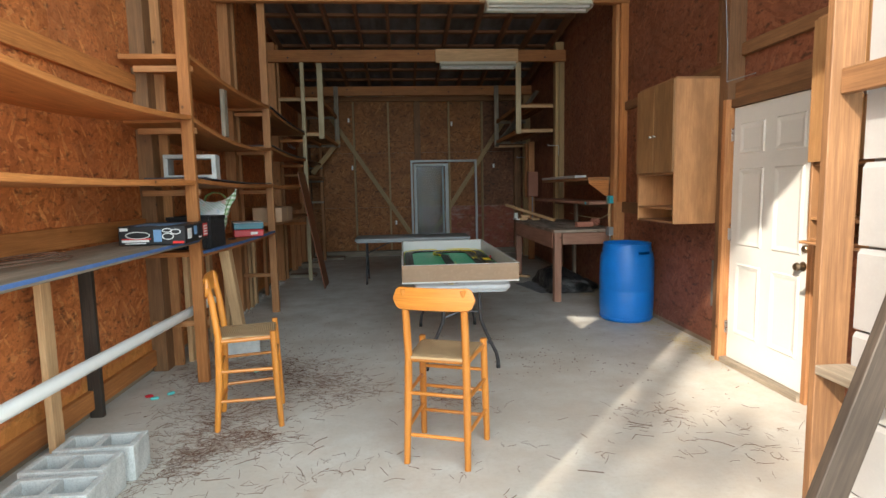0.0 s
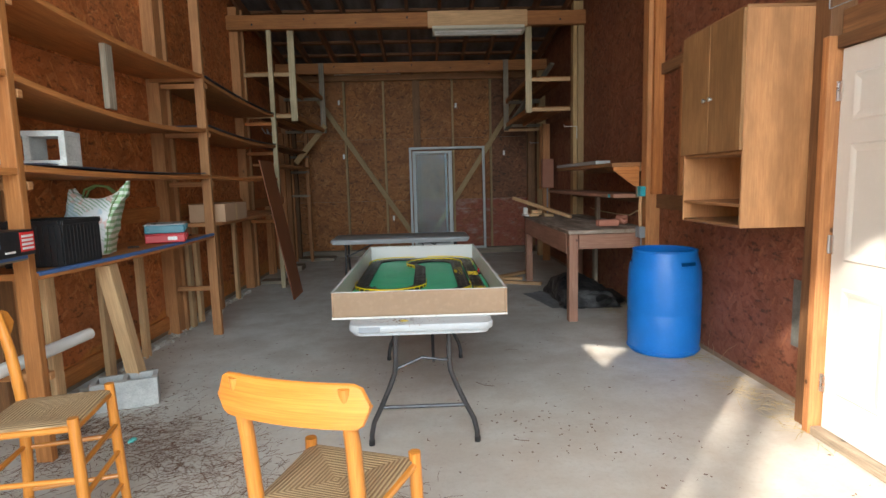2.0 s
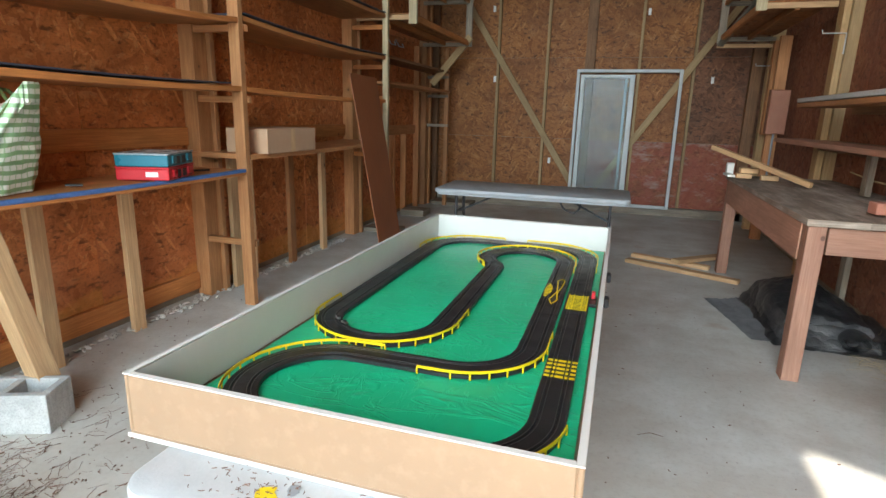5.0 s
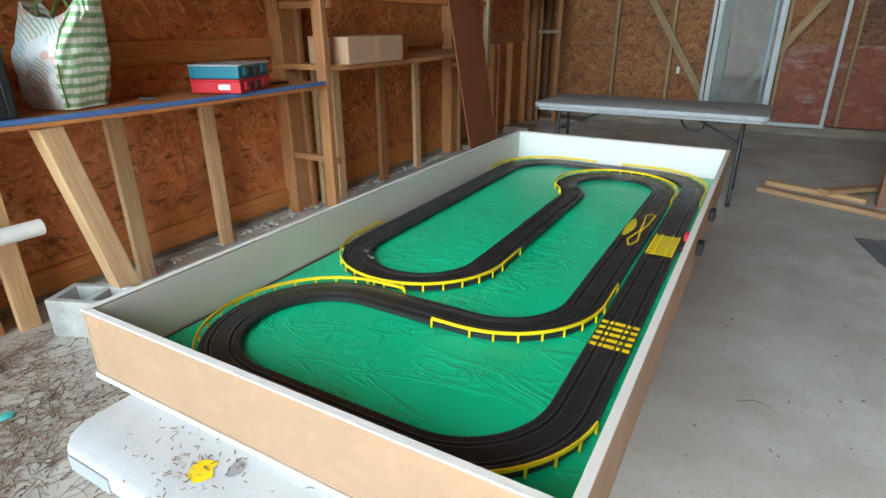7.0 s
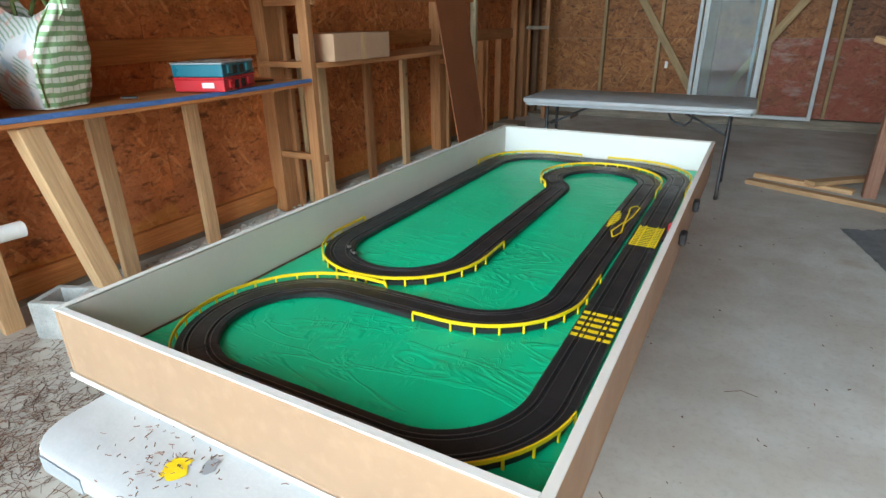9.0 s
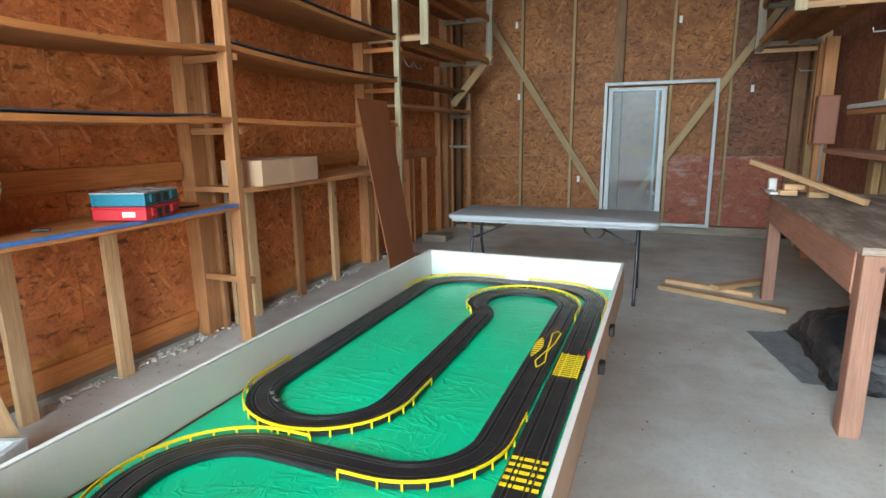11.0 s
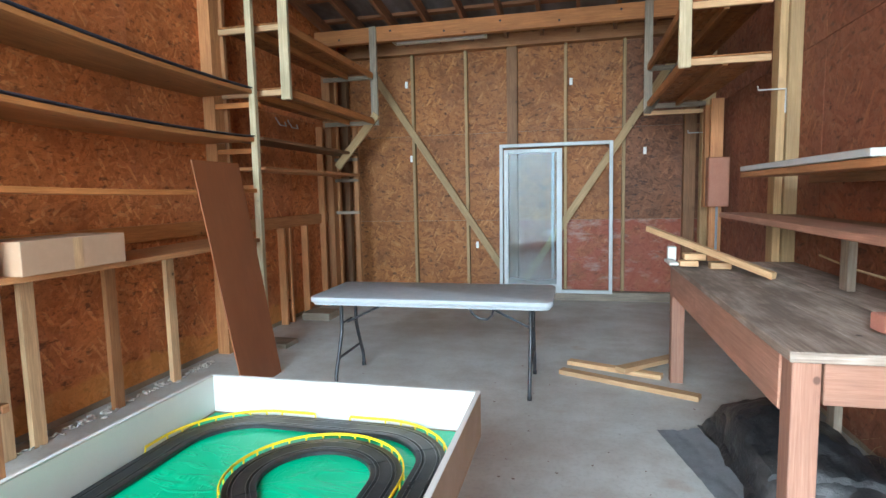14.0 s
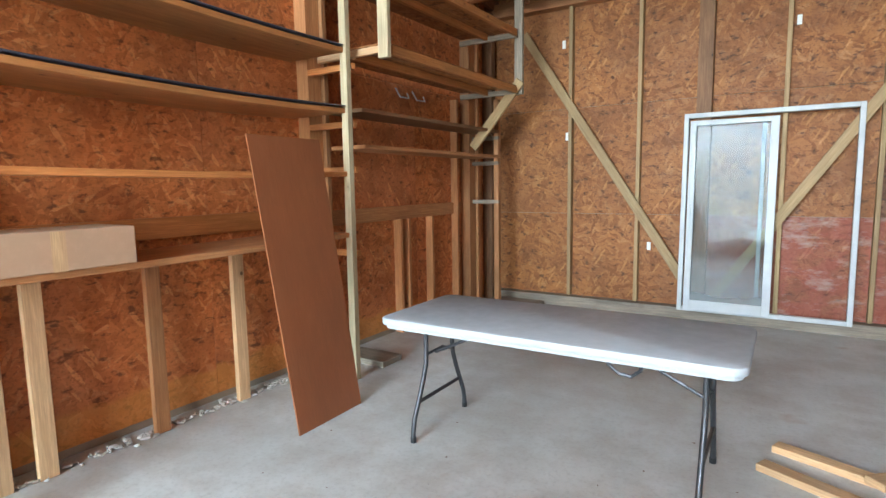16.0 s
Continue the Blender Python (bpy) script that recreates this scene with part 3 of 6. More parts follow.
for y, z0, z1, mat in ((3.80, 0.0, 1.06, OLD_PLANK), (10.66, 0, 1.13, PINE), (10.80, 0, 1.13, PINE),
                       (11.22, 0, 1.13, PINE), (11.75, 0.0, 2.4, PINE), (12.3, 0, 2.2, PINE)):
    board("stud", (XL, y - 0.02, z0), (XL + 0.085, y + 0.02, z1), mat, wall_left)

# right wall, its boards in the tone darkened for shade
wall_right = thing("wall_right", "flake board wall toned dark for shade, with posts and a doorway", "wall", kind="structure")
outer = bmesh.new()
for lo, hi in (((Y0, 0.0), (3.42, 5.4)), ((4.42, 0.0), (Y1, 5.4)), ((3.42, 2.12), (4.42, 5.4))):
    outer = merged(outer, block(0.10, hi[0] - lo[0], hi[1] - lo[1], 0, (XR + 0.07, (lo[0] + hi[0]) / 2, (lo[1] + hi[1]) / 2)))
part("outer_boards", outer, EXTERIOR, wall_right)
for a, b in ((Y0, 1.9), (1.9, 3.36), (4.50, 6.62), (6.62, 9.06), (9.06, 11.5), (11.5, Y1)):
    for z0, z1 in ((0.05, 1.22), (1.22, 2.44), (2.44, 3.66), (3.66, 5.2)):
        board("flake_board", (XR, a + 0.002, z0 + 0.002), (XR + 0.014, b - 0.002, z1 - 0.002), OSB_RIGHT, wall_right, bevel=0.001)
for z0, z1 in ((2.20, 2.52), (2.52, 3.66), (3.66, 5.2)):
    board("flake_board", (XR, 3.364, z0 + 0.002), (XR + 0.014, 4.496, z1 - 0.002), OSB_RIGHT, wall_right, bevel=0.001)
for y, w in ((4.44, 0.12), (6.82, 0.13), (9.48, 0.14), (11.95, 0.14)):
    board("post", (XR - 0.14, y, 0.0), (XR, y + w, roof_z(y)), PINE_BROWN if y < 6 else (PINE_OCHRE if y > 9 else PINE), wall_right)
board("stud", (XR - 0.10, 6.77, 1.285), (XR - 0.002, 6.817, 3.9), PINE_ORANGE, wall_right)
board("stud", (XR - 0.09, 9.43, 0.0), (XR - 0.002, 9.477, 3.6), PINE_OCHRE, wall_right)
board("stud", (XR - 0.09, 6.22, 1.285), (XR - 0.002, 6.265, 2.398), PINE, wall_right)
board("stud", (XR - 0.09, 4.66, 2.5), (XR - 0.002, 4.70, 4.1), PINE_BROWN, wall_right)
board("girt", (XR - 0.04, 4.57, 2.40), (XR, 6.765, 2.50), PINE_BROWN, wall_right)
board("girt", (XR - 0.04, 4.57, 1.15), (XR, 6.815, 1.28), PINE_BROWN, wall_right)
board("girt", (XR - 0.04, 3.22, 2.50), (XR, 4.435, 2.60), PINE_BROWN, wall_right)
board("girt", (XR - 0.08, 2.9, 2.15), (XR, 4.435, 2.29), PINE_BROWN, wall_right)
board("paint_patch", (XR - 0.006, 4.57, 0.38), (XR - 0.001, 4.82, 0.80), PATCH, wall_right, "smear of grey-green paint", 0.001)

# back wall
wall_back = thing("wall_back", "flake board end wall with pine studs and braces", "wall", kind="structure")
part("outer_boards", block(XR - XL + 0.2, 0.10, 4.2, 0, ((XL + XR) / 2, Y1 + 0.065, 2.0)), EXTERIOR, wall_back)
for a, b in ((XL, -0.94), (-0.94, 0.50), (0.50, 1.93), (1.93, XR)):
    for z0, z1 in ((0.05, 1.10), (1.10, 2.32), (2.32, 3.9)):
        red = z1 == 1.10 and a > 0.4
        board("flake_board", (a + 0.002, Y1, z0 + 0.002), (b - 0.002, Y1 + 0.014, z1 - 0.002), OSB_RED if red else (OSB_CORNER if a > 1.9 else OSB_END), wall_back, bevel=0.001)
for x in (-0.94, -0.17, 1.18, 1.93):
    board("stud", (x - 0.02, 12.60, 0.13), (x + 0.02, Y1, 3.44), PINE_OCHRE, wall_back)
board("post", (0.40, 12.58, 0.13), (0.54, Y1, 3.44), PINE_BROWN, wall_back)
board("post", (2.66, 12.56, 0.0), (2.80, Y1, 3.44), PINE_BROWN, wall_back)
board("sill_plate", (XL + 0.14, 12.56, 0.0), (XR, Y1, 0.12), PINE_GREY, wall_back)
board("ledger", (XL, 12.55, 3.44), (XR, Y1, 3.60), PINE, wall_back)
stick("brace", (-1.50, 12.575, 3.20), (0.44, 12.575, 0.25), 0.095, 0.035, PINE_OCHRE, wall_back, up=(0, 1, 0))
stick("brace", (2.52, 12.575, 3.13), (0.62, 12.575, 0.25), 0.095, 0.035, PINE_OCHRE, wall_back, up=(0, 1, 0))
for x, z in ((-1.05, 3.05), (-1.0, 2.0), (-0.05, 0.75), (1.25, 2.95), (2.2, 2.0)):
    board("outlet_tag", (x - 0.02, Y1 - 0.008, z - 0.045), (x + 0.02, Y1 - 0.001, z + 0.045), WHITE_PAINT, wall_back, "small white plastic tag", 0.002)

# front: a wide open doorway under a header
wall_front = thing("wall_front", "open front of the barn under a header", "wall", kind="structure")
board("header", (XL - 0.1, Y0 - 0.12, 5.27), (XR + 0.1, Y0, 5.45), EXTERIOR, wall_front)
board("jamb", (XL - 0.1, Y0 - 0.12, 0.0), (XL + 0.08, Y0 - 0.002, 5.268), EXTERIOR, wall_front)
board("jamb", (XR - 0.08, Y0 - 0.12, 0.0), (XR + 0.1, Y0 - 0.002, 5.268), EXTERIOR, wall_front)

# roof: rafters, battens and sheets in one mesh
roof = bmesh.new()
tilt = Matrix.Rotation(-math.atan(0.12), 4, "X")
length = (Y1 - Y0 + 0.3) * math.hypot(1, 0.12)
mid_y = (Y0 + Y1) / 2
for k in range(11):
    b = block(0.045, length, 0.14, 0.003, axis=1)
    bmesh.ops.transform(b, matrix=Matrix.Translation((XL + 0.12 + 0.464 * k, mid_y, roof_z(mid_y) + 0.07)) @ tilt, verts=b.verts)
    roof = merged(roof, b)
for k in range(22):
    y = Y1 - 0.15 - 0.61 * k
    b = block(XR - XL + 0.1, 0.085, 0.038, 0.002, axis=0)
    bmesh.ops.transform(b, matrix=Matrix.Translation(((XL + XR) / 2, y, roof_z(y) + 0.16)) @ tilt, verts=b.verts)
    roof = merged(roof, b)
count = len(roof.faces)
b = block(XR - XL + 0.5, length + 0.2, 0.012, 0)
bmesh.ops.transform(b, matrix=Matrix.Translation(((XL + XR) / 2, mid_y, roof_z(mid_y) + 0.188)) @ tilt, verts=b.verts)
roof = merged(roof, b)
roof.faces.ensure_lookup_table()
for f in roof.faces[count:]:
    f.material_index = 1
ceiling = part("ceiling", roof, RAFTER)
ceiling.data.materials.append(ROOFING)
tagged(ceiling, "open rafters and battens under rusty metal roofing", "ceiling", kind="structure")
for y, z in ((6.80, 3.66), (9.40, 3.57), (11.86, 3.44)):
    beam = thing("tie_beam", "pine tie beam across the barn with bolts", "beam", (0, y, z), group="tie beams", kind="structure")
    board("timber", (XL, -0.045, 0), (XR, 0.045, 0.185), BEAM, beam)
    for k in range(7):
        x = XL + 0.35 + 0.7 * k
        part("bolt", lathe([(0, 0.0), (0.014, 0.0), (0.014, 0.010), (0, 0.012)], 8), BLACK, beam, m=pose(x, -0.045, 0.06 + 0.06 * (k % 2), 90))

# white entrance door
door = thing("door_1", "closed white six-panel entrance door in a pine frame", "door", (2.76, 3.92, 0.05), kind="structure")
slab_bm = block(0.035, 0.90, 2.03, 0.002, (0.02, 0, 1.015))
part("slab", slab_bm, DOOR_PAINT, door)


def panel_frame(y0, y1, z0, z1):
    """A raised moulding round a door panel, with its field."""
    bm = bmesh.new()
    loops = []
    for inset, x in ((0.0, 0.003), (0.012, -0.007), (0.028, -0.004), (0.045, 0.001)):
        loops.append([bm.verts.new((x, y, z)) for y, z in ((y0 + inset, z0 + inset), (y1 - inset, z0 + inset), (y1 - inset, z1 - inset), (y0 + inset, z1 - inset))])
    for a, b in zip(loops, loops[1:]):
        for k in range(4):
            bm.faces.new((a[k], a[(k + 1) % 4], b[(k + 1) % 4], b[k]))
    bm.faces.new(loops[-1])
    bmesh.ops.recalc_face_normals(bm, faces=bm.faces)
    return bm


for y0, y1 in ((-0.36, -0.06), (0.06, 0.36)):
    for z0, z1 in ((0.22, 0.80), (0.94, 1.55), (1.66, 1.90)):
        part("panel", panel_frame(y0, y1, z0, z1), DOOR_PAINT, door)
knob = part("knob", lathe([(0.0, 0.065), (0.022, 0.062), (0.029, 0.045), (0.022, 0.030), (0.011, 0.026), (0.011, 0.008), (0.032, 0.006), (0.033, 0.0)], 24), KNOB, door, "bronze door knob", pose(0.003, -0.385, 0.87, 0, -90, 0), True)
part("deadbolt", lathe([(0.0, 0.022), (0.018, 0.02), (0.028, 0.006), (0.03, 0.0)], 24), KNOB, door, "bronze lock rose", pose(0.003, -0.40, 0.99, 0, -90, 0), True)
for z in (0.25, 1.02, 1.82):
    part("hinge", merged(block(0.006, 0.03, 0.10, 0.001, (-0.001, 0.452, z)), sweep([(-0.006, 0.463, z - 0.05), (-0.006, 0.463, z + 0.05)], 0.006, 8)), STEEL, door)
board("jamb", (-0.06, 0.468, -0.05), (0.10, 0.517, 2.10), PINE, door, "bare pine door jamb")
board("jamb", (-0.03, -0.50, -0.05), (0.10, -0.455, 2.10), PINE, door, "bare pine door jamb")
board("head_jamb", (-0.02, -0.50, 2.035), (0.10, 0.466, 2.10), PINE_BROWN, door)
board("threshold", (-0.05, -0.453, -0.05), (0.10, 0.466, -0.002), PINE_GREY, door, "worn wooden threshold")

# tall pine outside whose shade falls through the open front
tree = thing("pine_tree", "tall slim pine with a ragged crown outside the barn", "tree", (-8.9, -9.7, -0.06))
trunk_pts = [(0.10 * noise.noise(Vector((k * 0.6, 0, 0))), 0.10 * noise.noise(Vector((0, k * 0.6, 3))), 1.2 * k) for k in range(15)]
part("trunk", sweep(trunk_pts, [0.19 - 0.010 * k for k in range(15)], 10), BARK, tree, shade=True)
tree_rng = random.Random(11)
crown = bmesh.new()
for k in range(52):
    z = tree_rng.uniform(8.0, 17.0)
    a, reach = tree_rng.uniform(0, math.tau), tree_rng.uniform(0.7, 2.3) * (1.15 - (z - 8.0) / 14)
    tip = Vector((reach * math.cos(a), reach * math.sin(a), z + 0.25 * reach))
    part("limb", sweep([(0, 0, z), tuple(tip * 0.5 + Vector((0, 0, z * 0.5 + 0.05))), tuple(tip)], [0.035, 0.025, 0.01], 5), BARK, tree)
    for _ in range(20):
        c = Vector((0, 0, z)).lerp(tip, tree_rng.uniform(0.35, 1.05)) + Vector([tree_rng.gauss(0, 0.14) for _ in range(3)])
        d = Vector([tree_rng.gauss(0, 1) for _ in range(3)]).normalized() * tree_rng.uniform(0.08, 0.17)
        e = d.cross(Vector([tree_rng.gauss(0, 1) for _ in range(3)])).normalized() * 0.045
        crown.faces.new([crown.verts.new(p) for p in (c - d, c + e, c + d, c - e)])
part("crown", crown, LEAF, tree)

# weathered boarded house across the yard, seen only as a reflection in the glass
house = thing("house", "grey board-clad house across the yard", "house", (0.5, -15.0, -0.06))
board("wall", (-7.5, -6.0, 0.0), (7.5, 0.0, 4.6), EXTERIOR, house)
for k in range(22):
    board("board", (-7.52, 0.002, 0.06 + 0.205 * k), (7.52, 0.030 + 0.008 * (k % 3), 0.245 + 0.205 * k), PINE_GREY if k % 4 else OLD_PLANK, house, bevel=0.004)
for s in (-1, 1):
    stick("roof", (0, -3.0 + s * 3.4, 4.45), (0, -3.0, 6.2), 15.6, 0.12, ROOFING, house, up=(0, 0, 1))


# ---------------------------------------------------------------- shelving on the left wall
XF = -1.465   # front of the shelves


def sagged(x0, x1, y0, y1, z0, z1, sag, thick=0.036, steps=14):
    """A shelf board that hangs through between its ends; z: its top."""
    bm = bmesh.new()
    rows = []
    for i in range(steps + 1):
        t = i / steps
        y, z = y0 + (y1 - y0) * t, z0 + (z1 - z0) * t - 4 * sag * t * (1 - t)
        e = 0.004
        sec = ((x0, 0), (x1 - e, 0), (x1, -e), (x1, -thick + e), (x1 - e, -thick), (x0, -thick))
        rows.append([bm.verts.new((x, y, z + dz)) for x, dz in sec])
    for a, b in zip(rows, rows[1:]):
        for k in range(6):
            bm.faces.new((a[k], a[(k + 1) % 6], b[(k + 1) % 6], b[k]))
    bm.faces.new(rows[0]), bm.faces.new(rows[-1][::-1])
    bmesh.ops.recalc_face_normals(bm, faces=bm.faces)
    grain_uv(bm, 1)
    return bm


rack = thing("shelving_rack", "rough pine wall shelving with sagging boards on ladder uprights", "shelves")
for y, mat, x, top in ((4.43, PINE_ORANGE, XF, 4.36), (6.95, PINE, XF, 4.12), (9.40, PINE_NEW, XF + 0.02, 3.565)):
    board("upright", (x - (0.085 if y < 9 else 0.06), y - 0.025, 0.0), (x, y + 0.025, top), mat, rack)
    for z in ((0.50, 1.53, 2.0, 2.46) if y < 9 else (1.0, 1.62, 1.95, 2.36)):
        board("rung", (XL + 0.14, y - 0.015 + 0.05, z - 0.06), (x, y + 0.025 + 0.05, z - 0.015), PINE_ORANGE if y > 9 else PINE, rack)
# near bay
for z0, z1, sag in ((2.17, 2.07, 0.10), (1.61, 1.585, 0.025)):
    part("shelf_board", sagged(XL + 0.04, XF, 1.45, 4.40, z0, z1, sag), PINE_ORANGE, rack)
part("counter_board", sagged(XL + 0.04, XF, 1.45, 4.40, 1.15, 1.147, 0.006), PINE_GREY, rack)
board("edge_strip", (XF - 0.001, 1.45, 1.122), (XF + 0.004, 4.40, 1.142), BLUE_TAPE, rack, "blue painted front edge", 0.001)
# middle bay
for z0, z1, sag in ((2.53, 2.52, 0.05), (2.06, 2.02, 0.075), (1.60, 1.58, 0.02)):
    part("shelf_board", sagged(XL + 0.04, XF, 4.46, 6.92, z0, z1, sag), PINE_ORANGE, rack)
part("counter_board", sagged(XL + 0.04, XF, 4.46, 6.92, 1.03, 1.012, 0.012), PINE_ORANGE, rack)
part("edge_strip", sagged(XF - 0.03, XF + 0.004, 4.47, 6.915, 1.036, 1.018, 0.012, 0.022), BLUE_TAPE, rack, "blue painted front edge")
board("hanger_board", (XF - 0.10, 5.42, 2.01), (XF - 0.06, 5.51, 2.45), PINE_GREY, rack)
# far bay
for z0, z1, sag in ((2.50, 2.44, 0.03), (2.04, 2.02, 0.03)):
    part("shelf_board", sagged(XL + 0.04, XF, 6.98, 9.37, z0, z1, sag), SHELF_OLD, rack)
part("shelf_board", sagged(XF - 0.16, XF, 6.98, 9.37, 1.58, 1.57, 0.015), PINE_ORANGE, rack)
part("counter_board", sagged(XL + 0.04, XF, 6.98, 9.37, 1.115, 1.125, 0.012), PINE, rack)
for y, x, top, mat in ((6.26, -1.86, 1.0, PINE_PALE), (5.66, -1.83, 1.0, PINE_PALE), (7.50, -1.88, 1.085, PINE_PALE), (8.11, -1.88, 1.085, PINE), (8.70, -1.88, 1.085, PINE_PALE),
                       (7.30, -1.88, 1.085, PINE_PALE), (3.20, -1.88, 1.085, PINE_PALE), (5.02, -1.80, 1.0, PINE_PALE)):
    board("leg", (x - 0.03, y - 0.045, 0.0), (x + 0.010, y + 0.045, top), mat, rack)
# sheets lying on the shelves
for (x0, x1, a, b, z0, z1, sag) in ((-1.94, XF + 0.015, 4.62, 6.80, 1.604, 1.586, 0.018), (-1.95, XF + 0.015, 6.99, 9.36, 2.505, 2.446, 0.028), (-1.95, XF + 0.015, 6.99, 9.36, 2.045, 2.026, 0.028)):
    sheet = part("plastic_sheet", sagged(x0, x1, a, b, z0 + 0.012, z1 + 0.012, sag, 0.009), DARK_SHEET)
    tagged(sheet, "dark blue-black sheet lying on a shelf", "sheet", group="sheets on shelves")

# hanging lofts at the far end
for side, xs, xw, ys, label in ((1, -1.21, XL + 0.14, 9.52, "left"), (-1, 2.12, XR - 0.15, 9.58, "right")):
    loft = thing("hanging_shelf", "two-tier pine storage shelf hung from the roof beams", "shelf", group="hanging shelves")
    lo_x, hi_x = min(xs, xw), max(xs, xw)
    board("hanger", (xs - 0.045, ys - 0.02, 2.36 if side > 0 else 2.41), (xs + 0.045, ys + 0.02, 3.61), PINE_NEW, loft, "pale new pine hanger")
    board("hanger", (xs - 0.045, 11.77, 2.39), (xs + 0.045, 11.81, 3.62), PINE_GREY, loft)
    tiers = (2.43, 3.0) if side > 0 else (2.45, 2.87)
    for z in tiers:
        board("crosspiece", (lo_x, ys + 0.022, z - 0.02), (hi_x, ys + 0.06, z + 0.03), PINE_PALE, loft)
        board("crosspiece", (lo_x, 11.72, z - 0.04), (hi_x, 11.76, z + 0.01), PINE_GREY, loft)
        board("deck", (lo_x + (0.0 if side > 0 else 0.02), ys + 0.02, z + 0.032), (hi_x, 11.76, z + 0.046), OSB_END, loft)
        board("edge_rail", (xs - 0.02, ys + 0.065, z - 0.035), (xs + 0.02, 11.70, z + 0.030), SHELF_OLD, loft)
        board("edge_rail", ((lo_x + hi_x) / 2 - 0.02, ys + 0.065, z - 0.03), ((lo_x + hi_x) / 2 + 0.02, 11.70, z + 0.030), SHELF_OLD, loft)
    if side > 0:
        stick("strut", (-1.74, 11.74, 1.86), (-1.17, 11.74, 2.52), 0.10, 0.035, PINE_OCHRE, loft, up=(0, 1, 0))
    else:
        stick("strut", (2.20, 11.70, 2.52), (2.74, 11.70, 2.98), 0.08, 0.035, PINE_GREY, loft, up=(0, 1, 0))
        board("leg", (2.70, 11.60, 1.28), (2.78, 11.70, 2.40), PINE, loft)
        board("crosspiece", (2.08, 11.762, 2.34), (2.78, 11.80, 2.385), PINE_PALE, loft)
        stick("strut", (2.10, 11.70, 2.36), (2.70, 10.6, 3.30), 0.085, 0.036, PINE_GREY, loft)
low = thing("wall_shelf", "dark narrow wooden shelves under the loft", "shelf")
for z, d in ((2.06, 0.34), (1.78, 0.36)):
    board("shelf_board", (XL + 0.14, 9.66, z - 0.03), (XL + 0.14 + d, 12.0, z), PINE_BROWN if z > 2 else PINE, low)
for z in (2.0, 1.72, 1.28):
    board("bracket", (XL + 0.03, 12.02, z - 0.045), (XL + 0.46, 12.06, z), PINE_GREY, low)
board("upright", (XL + 0.40, 12.02, 0.0), (XL + 0.46, 12.08, 2.40), PINE, low)

# leaning board
lean = bmesh.new()
a, b, c, d = Vector((-1.125, 8.492, 0.0)), Vector((-1.139, 9.056, 0.0)), Vector((-1.455, 9.08, 1.775)), Vector((-1.455, 8.49, 1.779))
nrm = (b - a).cross(d - a).normalized() * 0.010
ring = [[lean.verts.new(p + k * nrm) for p in (a, b, c, d)] for k in (0, 1)]
lean.faces.new(ring[0][::-1]), lean.faces.new(ring[1])
for i in range(4):
    lean.faces.new((ring[0][i], ring[0][(i + 1) % 4], ring[1][(i + 1) % 4], ring[1][i]))
bmesh.ops.recalc_face_normals(lean, faces=lean.faces)
lean.normal_update()
grain_uv(lean, 2)
tagged(part("leaning_board", lean, PLYWOOD), "tall reddish-brown hardboard sheet leaning on the shelves", "board")


# ---------------------------------------------------------------- furniture
def folding_table(at, rz, length, label, lift=1.015):
    """A folding plastic table, its length along local x."""
    t = thing("folding_table", label, "table", at, rz, group="folding tables")
    part("tabletop", rounded_plate(length, 0.76, 0.042, 0.07, 0.012), TABLE_TOP, t, m=Matrix.Translation((0, 0, 0.699)), shade=True)
    part("rim", rounded_plate(length - 0.04, 0.72, 0.02, 0.06, 0.004), TABLE_TOP, t, m=Matrix.Translation((0, 0, 0.669)))
    for s in (-1, 1):
        x = s * (length / 2 - 0.17)
        for e in (-1, 1):
            pts = [(x, e * 0.148, 0.66), (x, e * 0.148, 0.47), (x, e * 0.155, 0.41), (x, e * 0.185, 0.33), (x, e * 0.235, 0.22), (x, e * 0.28, 0.13), (x, e * 0.295, 0.06), (x, e * 0.297, 0.0)]
            leg = part("leg", sweep(pts, 0.0145, 10), STEEL_DARK, t, shade=True)
            part("foot_cap", sweep([(x, e * 0.297, 0.0), (x, e * 0.296, 0.03)], 0.017, 10), BLACK, leg)
        part("stretcher", sweep([(x, -0.237, 0.215), (x, 0.237, 0.215)], 0.011, 8), STEEL_DARK, t, shade=True)
        part("brace", sweep([(x, -0.148, 0.47), (x - s * 0.02, 0, 0.485), (x, 0.148, 0.43)], 0.008, 8), STEEL_DARK, t)
        part("brace", sweep([(x - s * 0.01, -0.06, 0.465), (x - s * 0.40, -0.06, 0.65)], 0.009, 8), STEEL_DARK, t)
        part("hinge_bar", sweep([(x, -0.30, 0.655), (x, 0.30, 0.655)], 0.012, 8), STEEL_DARK, t)
    part("locking_ring", sweep([(0.27, -0.14, 0.655), (0.31, -0.14, 0.58), (0.36, -0.14, 0.543), (0.42, -0.14, 0.537), (0.46, -0.14, 0.57), (0.48, -0.14, 0.655)], 0.009, 8), STEEL_DARK, t)
    for ob in t.children_recursive:      # standing height 0.73
        ob.data.transform(Matrix.Diagonal((1, 1, lift, 1)))
        ob.location.z *= lift
    return t


folding_table((0.556, 5.205, 0), 90, 1.83, "white plastic folding table with splashes of paint carrying the track box")
folding_table((0.248, 9.075, 0), 0.5, 1.83, "grey-white plastic folding table standing empty")

